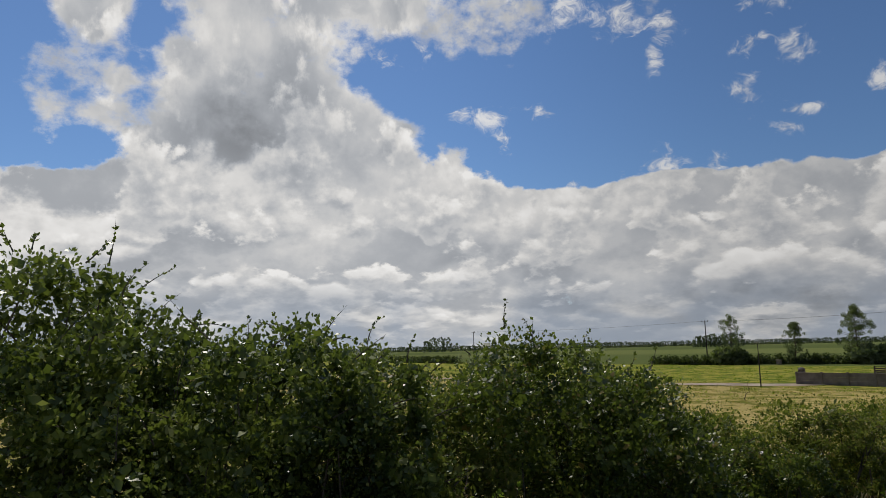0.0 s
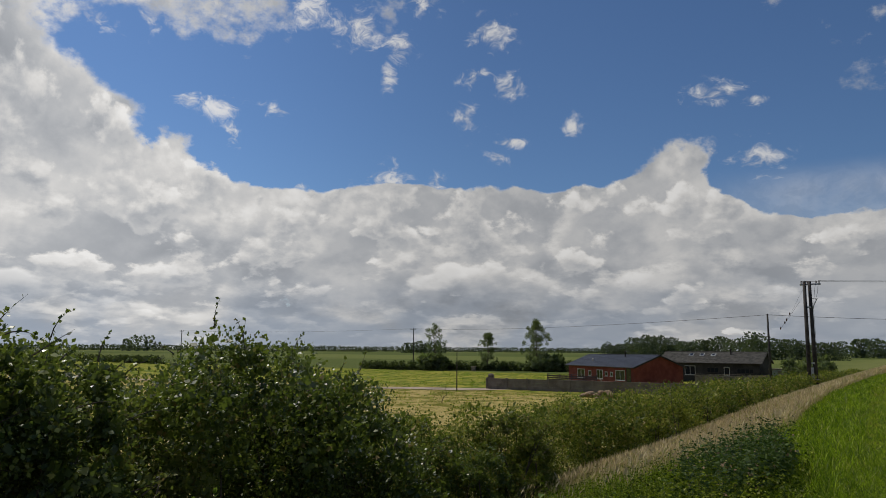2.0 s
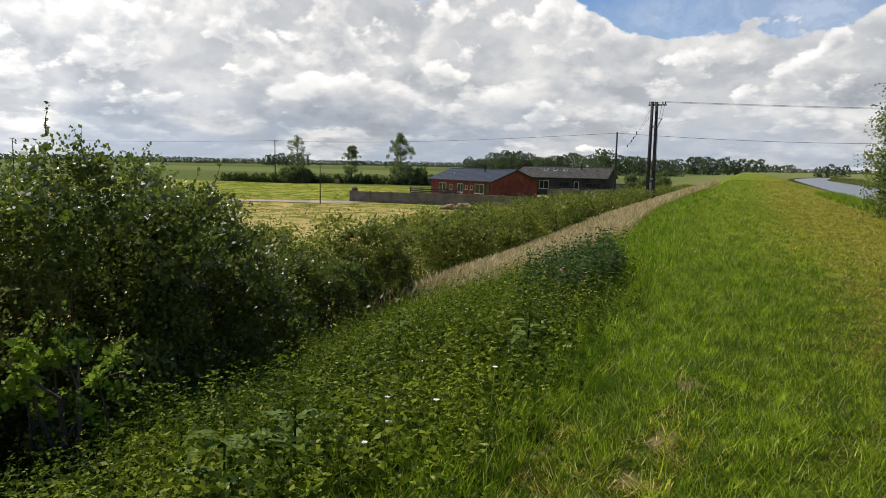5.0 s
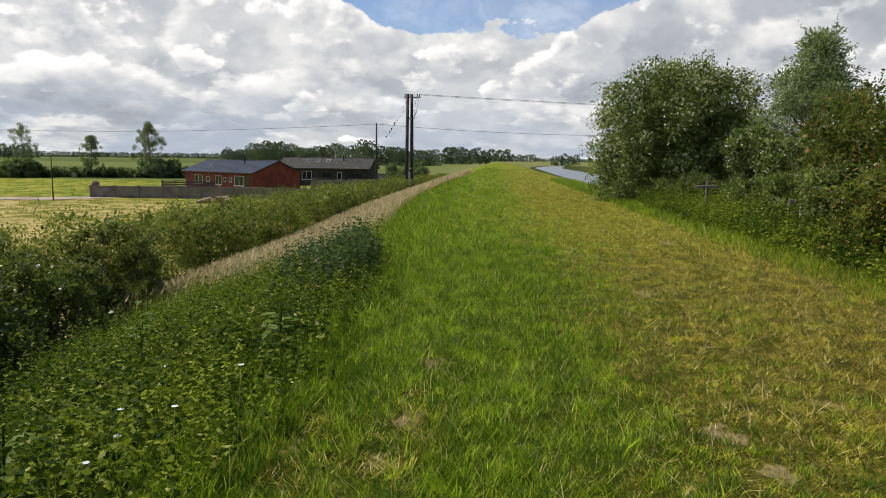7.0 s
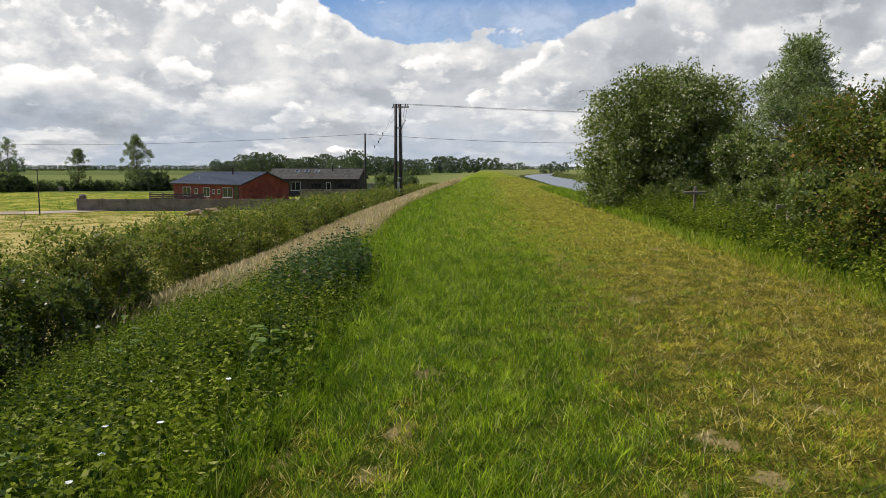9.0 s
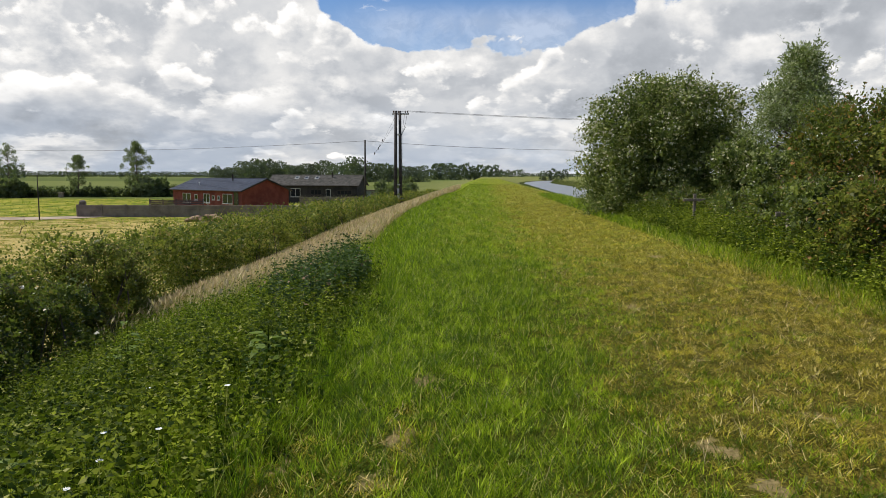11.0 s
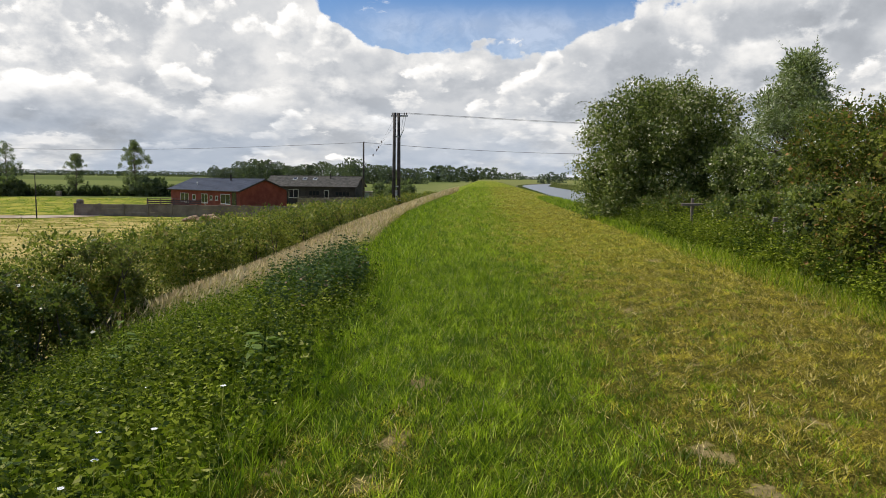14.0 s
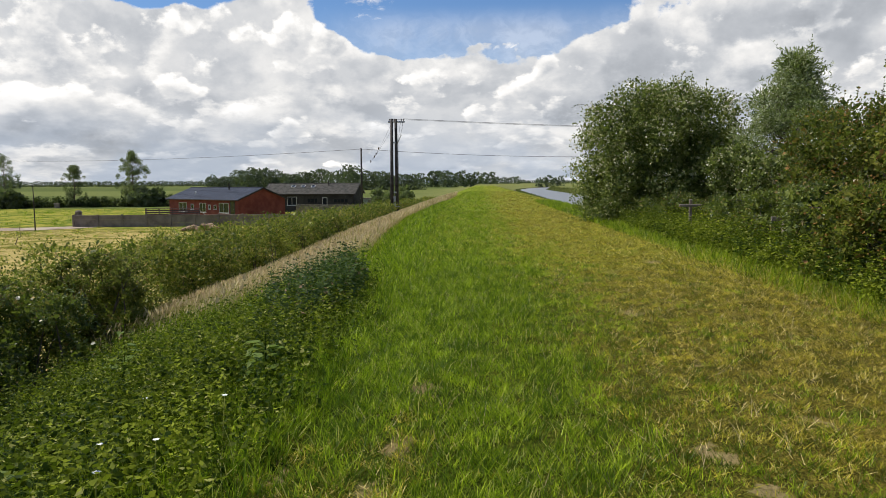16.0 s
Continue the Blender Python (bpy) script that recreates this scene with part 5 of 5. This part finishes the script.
def slope_grass():
    # tall seeding grass on the landward slope
    x, y = scatter(110000, -7.4, -1.6, 8.5, 100.0, 2.0)
    crest = -1.7 - 1.35 * smooth(5, 40, y)
    keep = (x < crest - 1.0 + 0.5 * smooth(25, 60, y) + 0.3 * waves(x, y)) & (x > crest - 5.2) & (RNG.uniform(0, 1, len(x)) < smooth(11.0, 17.0, y + 1.2 * waves(x, y)))
    x, y = x[keep], y[keep]
    far = np.clip(y / 12, 1, 6)
    h = RNG.uniform(0.45, 0.85, len(x)) * (1 - 0.42 * smooth(10, 24, y))
    put_blades("tall_dry_grass", x, y, h, RNG.uniform(0.006, 0.012, len(x)) * far, h * RNG.uniform(0.1, 0.5, len(x)), DRY, "tall straw coloured seeding grass on the slope", True)
    z = land(x, y)
    at = np.stack([x, y, z + h * 0.78], 1)
    way = np.stack([RNG.normal(size=len(x)) * 0.35 + 0.25, RNG.normal(size=len(x)) * 0.35, np.full(len(x), 1.0)], 1)
    ob = part("seed_heads", leaves("seed_heads", at, way, 0.15 * RNG.uniform(0.6, 1.2, len(x)) * far ** 0.4, 0.10, 0.4), DRY)
    tagged(ob, "feathery pale seed heads of tall grass", "grass", kind="stuff")
    # bright grass growing through the nettles
    x, y, r = tufts(1700, 8, -6.4, -1.8, 2.5, 17.0, 0.8, 0.07)
    keep = (patchy(x, y, 0.9, 1.5) > 0.74) | (np.hypot(x + 4.0, y - 7.0) < 0.9) | ((y > 9) & (x < -2.6))
    x, y, r = x[keep], y[keep], r[keep]
    h = RNG.uniform(0.30, 0.66, len(x))
    put_blades("long_grass", x, y, h, RNG.uniform(0.006, 0.011, len(x)), h * RNG.uniform(0.2, 0.6, len(x)), GRASS, "yellowish green grass growing through nettles")
    # green fringe below the crest and beside the river bushes
    for x0, x1, y0, y1, k, hh, lab in ((-4.6, -1.2, 2.4, 60.0, 56000, 0.24, "long green grass along the crest edge"), (4.5, 6.4, 4.0, 60.0, 24000, 0.26, "long green grass below the river bushes")):
        x, y = scatter(k, x0, x1, y0, y1, 1.7)
        if x0 < 0:
            keep = np.abs(x - (-1.85 - 1.35 * smooth(5, 40, y))) < 0.85
            x, y = x[keep], y[keep]
        h = RNG.uniform(0.4, 1.2, len(x)) * hh
        put_blades("long_grass", x, y, h, RNG.uniform(0.005, 0.009, len(x)) * np.clip(y / 9, 1, 5), h * RNG.uniform(0.2, 0.8, len(x)), GRASS, lab, x0 > 0)


slope_grass()


def nettles(name, x, y, height, size, mat, label, pairs=8):
    """Upright stems with pairs of toothed leaves, crossed storey by storey."""
    z = land(x, y)
    k = len(x)
    lean = RNG.normal(size=(k, 2)) * 0.12
    at, way, sz = [], [], []
    spin = RNG.uniform(0, math.pi, k)
    for s in range(pairs):
        f = 0.30 + 0.70 * (s + RNG.uniform(-0.3, 0.3, k)) / (pairs - 1)
        a = spin + (math.pi / 2) * (s % 2)
        for q in (0, math.pi):
            d = np.stack([np.cos(a + q), np.sin(a + q), RNG.uniform(-0.8, 0.35, k)], 1)
            p = np.stack([x + lean[:, 0] * f * height, y + lean[:, 1] * f * height, z + height * f], 1)
            at.append(p)
            way.append(d)
            sz.append(size * (1.15 - 0.65 * np.clip(f, 0, 1) ** 2) * RNG.uniform(0.7, 1.25, k))
    at, way, sz = np.concatenate(at), np.concatenate(way), np.concatenate(sz)
    roll = np.tile((0.0, 0.0, 1.0), (len(at), 1)) + RNG.normal(size=(len(at), 3)) * 0.75
    ob = part(name, leaves(name, at, way, sz, 0.29, -0.3, roll), mat)
    tagged(ob, label, "nettles", kind="stuff")
    stem = part(name.replace("patch", "stems"), blades("stems", np.stack([x, y, z], 1), height * 0.85, np.hypot(lean[:, 0], lean[:, 1]) * height, np.full(k, 0.007), simple=True), NETTLE)
    tagged(stem, "thin green nettle stems", "nettles", kind="stuff")


def herbs():
    x, y = scatter(15500, -6.9, -1.1, -1.5, 18.0, 1.0)
    crest = -1.25 - 1.35 * smooth(5, 40, y)
    hollow = patchy(x, y, 2.3, 7.0) < 0.27
    keep = ~hollow & (x < crest - 0.02 - 0.25 * smooth(6, 11, y) + 0.22 * waves(x * 2.3, y * 2.1) + 0.18 * waves(x * 5.1, y * 6.3)) & (RNG.uniform(0, 1, len(x)) < (1 - smooth(7.5, 15.5, y + 0.5 * (x + 4))) * (0.45 + 0.55 * smooth(-0.1, 0.9, crest - x)))
    x, y = x[keep], y[keep]
    h = 0.22 + 0.38 * patchy(x, y, 4.5) ** 1.4 + 0.32 * patchy(x, y, 1.3, 3.0) + RNG.uniform(-0.14, 0.22, len(x))
    h *= 1 - 0.25 * smooth(6, 12, y)
    h *= 0.40 + 0.60 * smooth(-0.2, 1.2, -1.25 - 1.35 * smooth(5, 40, y) - x)
    nettles("nettle_patch", x, y, h, 0.062, NETTLE, "dense green nettle patch on the bank slope", 7)
    x, y = scatter(900, -3.6, -1.7, 7.6, 13.5, 1.0)
    keep = np.hypot((x + 2.55 + 0.12 * (y - 10.5)) / 0.75, (y - 10.5) / 2.6) < 1
    x, y = x[keep], y[keep]
    nettles("thistle_patch", x, y, RNG.uniform(0.45, 0.85, len(x)), 0.085, THISTLE, "dark green thistles standing at the crest edge", 8)
    x, y = scatter(6000, 4.9, 7.4, 5.5, 40.0, 1.3)
    edge = 5.15 + 0.25 * waves(x, y * 0.8)
    keep = x > edge
    x, y = x[keep], y[keep]
    h = (0.55 + 0.45 * smooth(5.0, 6.4, x)) * (0.55 + 0.6 * patchy(x, y, 3.6)) * RNG.uniform(0.7, 1.25, len(x))
    nettles("nettle_patch", x, y, h, 0.085, NETTLE, "tall green nettles in front of the river bushes", 6)


herbs()


def reeds():
    # reeds and rank grass along both edges of the river
    for k, lo, hi, hh in ((9000, 14.8, 20.0, 1.1), (9000, -1.6, 0.6, 0.8)):
        y = RNG.uniform(40, 480, k)
        x = river_left(y) + RNG.uniform(lo, hi, k)
        h = RNG.uniform(0.5, 1.2, k) * hh
        put_blades("reeds", x, y, h, np.full(k, 0.10), h * RNG.uniform(0.1, 0.5, k), REED, "tall dull green reeds along the river edge", True)


REED = leaf_material("reed", (0.07, 0.085, 0.025), (0.21, 0.20, 0.075), None, 0, 0.6, 0.3, 0.3)
reeds()


# ---- single plants ----
PETAL = plain_material("white_petal", (0.72, 0.72, 0.66), (0.85, 0.85, 0.80), 30.0, 0.7)


def flower(x, y, up):
    """A flat white flower head on a thin stalk."""
    g = float(land(x, y))
    root = thing("white_flower", (x, y, g), "small white flower head above the nettles", "flower", "white flowers")
    part("stalk", tubes("stalk", [[((x, y, g), 0.004), ((x + 0.03, y, g + up), 0.003)]], 4), GRASS, root)
    k = 12
    a = np.linspace(0, 2 * math.pi, k, endpoint=False)
    way = np.stack([np.cos(a), np.sin(a), np.full(k, 0.35)], 1)
    part("petals", leaves("petals", np.tile((x + 0.03, y, g + up), (k, 1)), way, 0.022, 0.32, 0.2, np.tile((0.0, 0.0, 1.0), (k, 1))), PETAL, root)


for fx, fy in ((-1.62, 4.15), (-2.2, 3.75), (-1.75, 3.5), (-1.85, 3.1), (-1.8, 2.75), (-2.5, 4.9), (-3.2, 5.6)):
    flower(fx, fy, 0.38)


def dock(x, y, height, spread, label):
    """A dock: long wavy leaves from the foot round a tall stalk."""
    g = float(land(x, y))
    root = thing("dock_plant", (x, y, g), label, "plant", "dock plants")
    part("stalk", tubes("stalk", [[((x, y, g), 0.010), ((x + 0.02, y, g + height), 0.005)]], 5), NETTLE, root)
    for k in range(11):
        a = RNG.uniform(0, 2 * math.pi)
        f = RNG.uniform(0.25, 0.8)
        L = spread * RNG.uniform(0.6, 1.1) * (1.2 - f)
        w = L * 0.17
        d, s = np.array((math.cos(a), math.sin(a))), np.array((-math.sin(a), math.cos(a)))
        rows = []
        for t in np.linspace(0, 1, 6):
            c = np.array((x, y)) + d * L * t * 0.8
            z = g + height * f + L * (0.75 * t - 0.75 * t * t) + 0.01 * math.sin(9 * t)
            half = w * math.sin(math.pi * min(1, 0.08 + 0.92 * t)) + 0.004
            rows += [(*(c - s * half), z + 0.2 * half), (*c, z - 0.1 * half), (*(c + s * half), z + 0.2 * half)]
        f4 = [(3 * i + j, 3 * i + j + 1, 3 * i + j + 4, 3 * i + j + 3) for i in range(5) for j in range(2)]
        part("leaf", mesh_from("leaf", rows, f4), DOCK, root)


DOCK = leaf_material("dock_leaf", (0.09, 0.14, 0.02), (0.20, 0.27, 0.05), None, 0, 0.5, 0.4, 5.0)
dock(-3.75, 7.0, 1.05, 0.5, "tall dock plant with upright leaves among nettles")
dock(-2.85, 3.0, 0.62, 0.75, "broad leaved dock plant at the nettle edge")
dock(-2.5, 3.2, 0.60, 0.7, "broad leaved dock plant at the nettle edge")
dock(-1.8, 5.6, 0.5, 0.5, "bright green dock plant at the nettle edge")
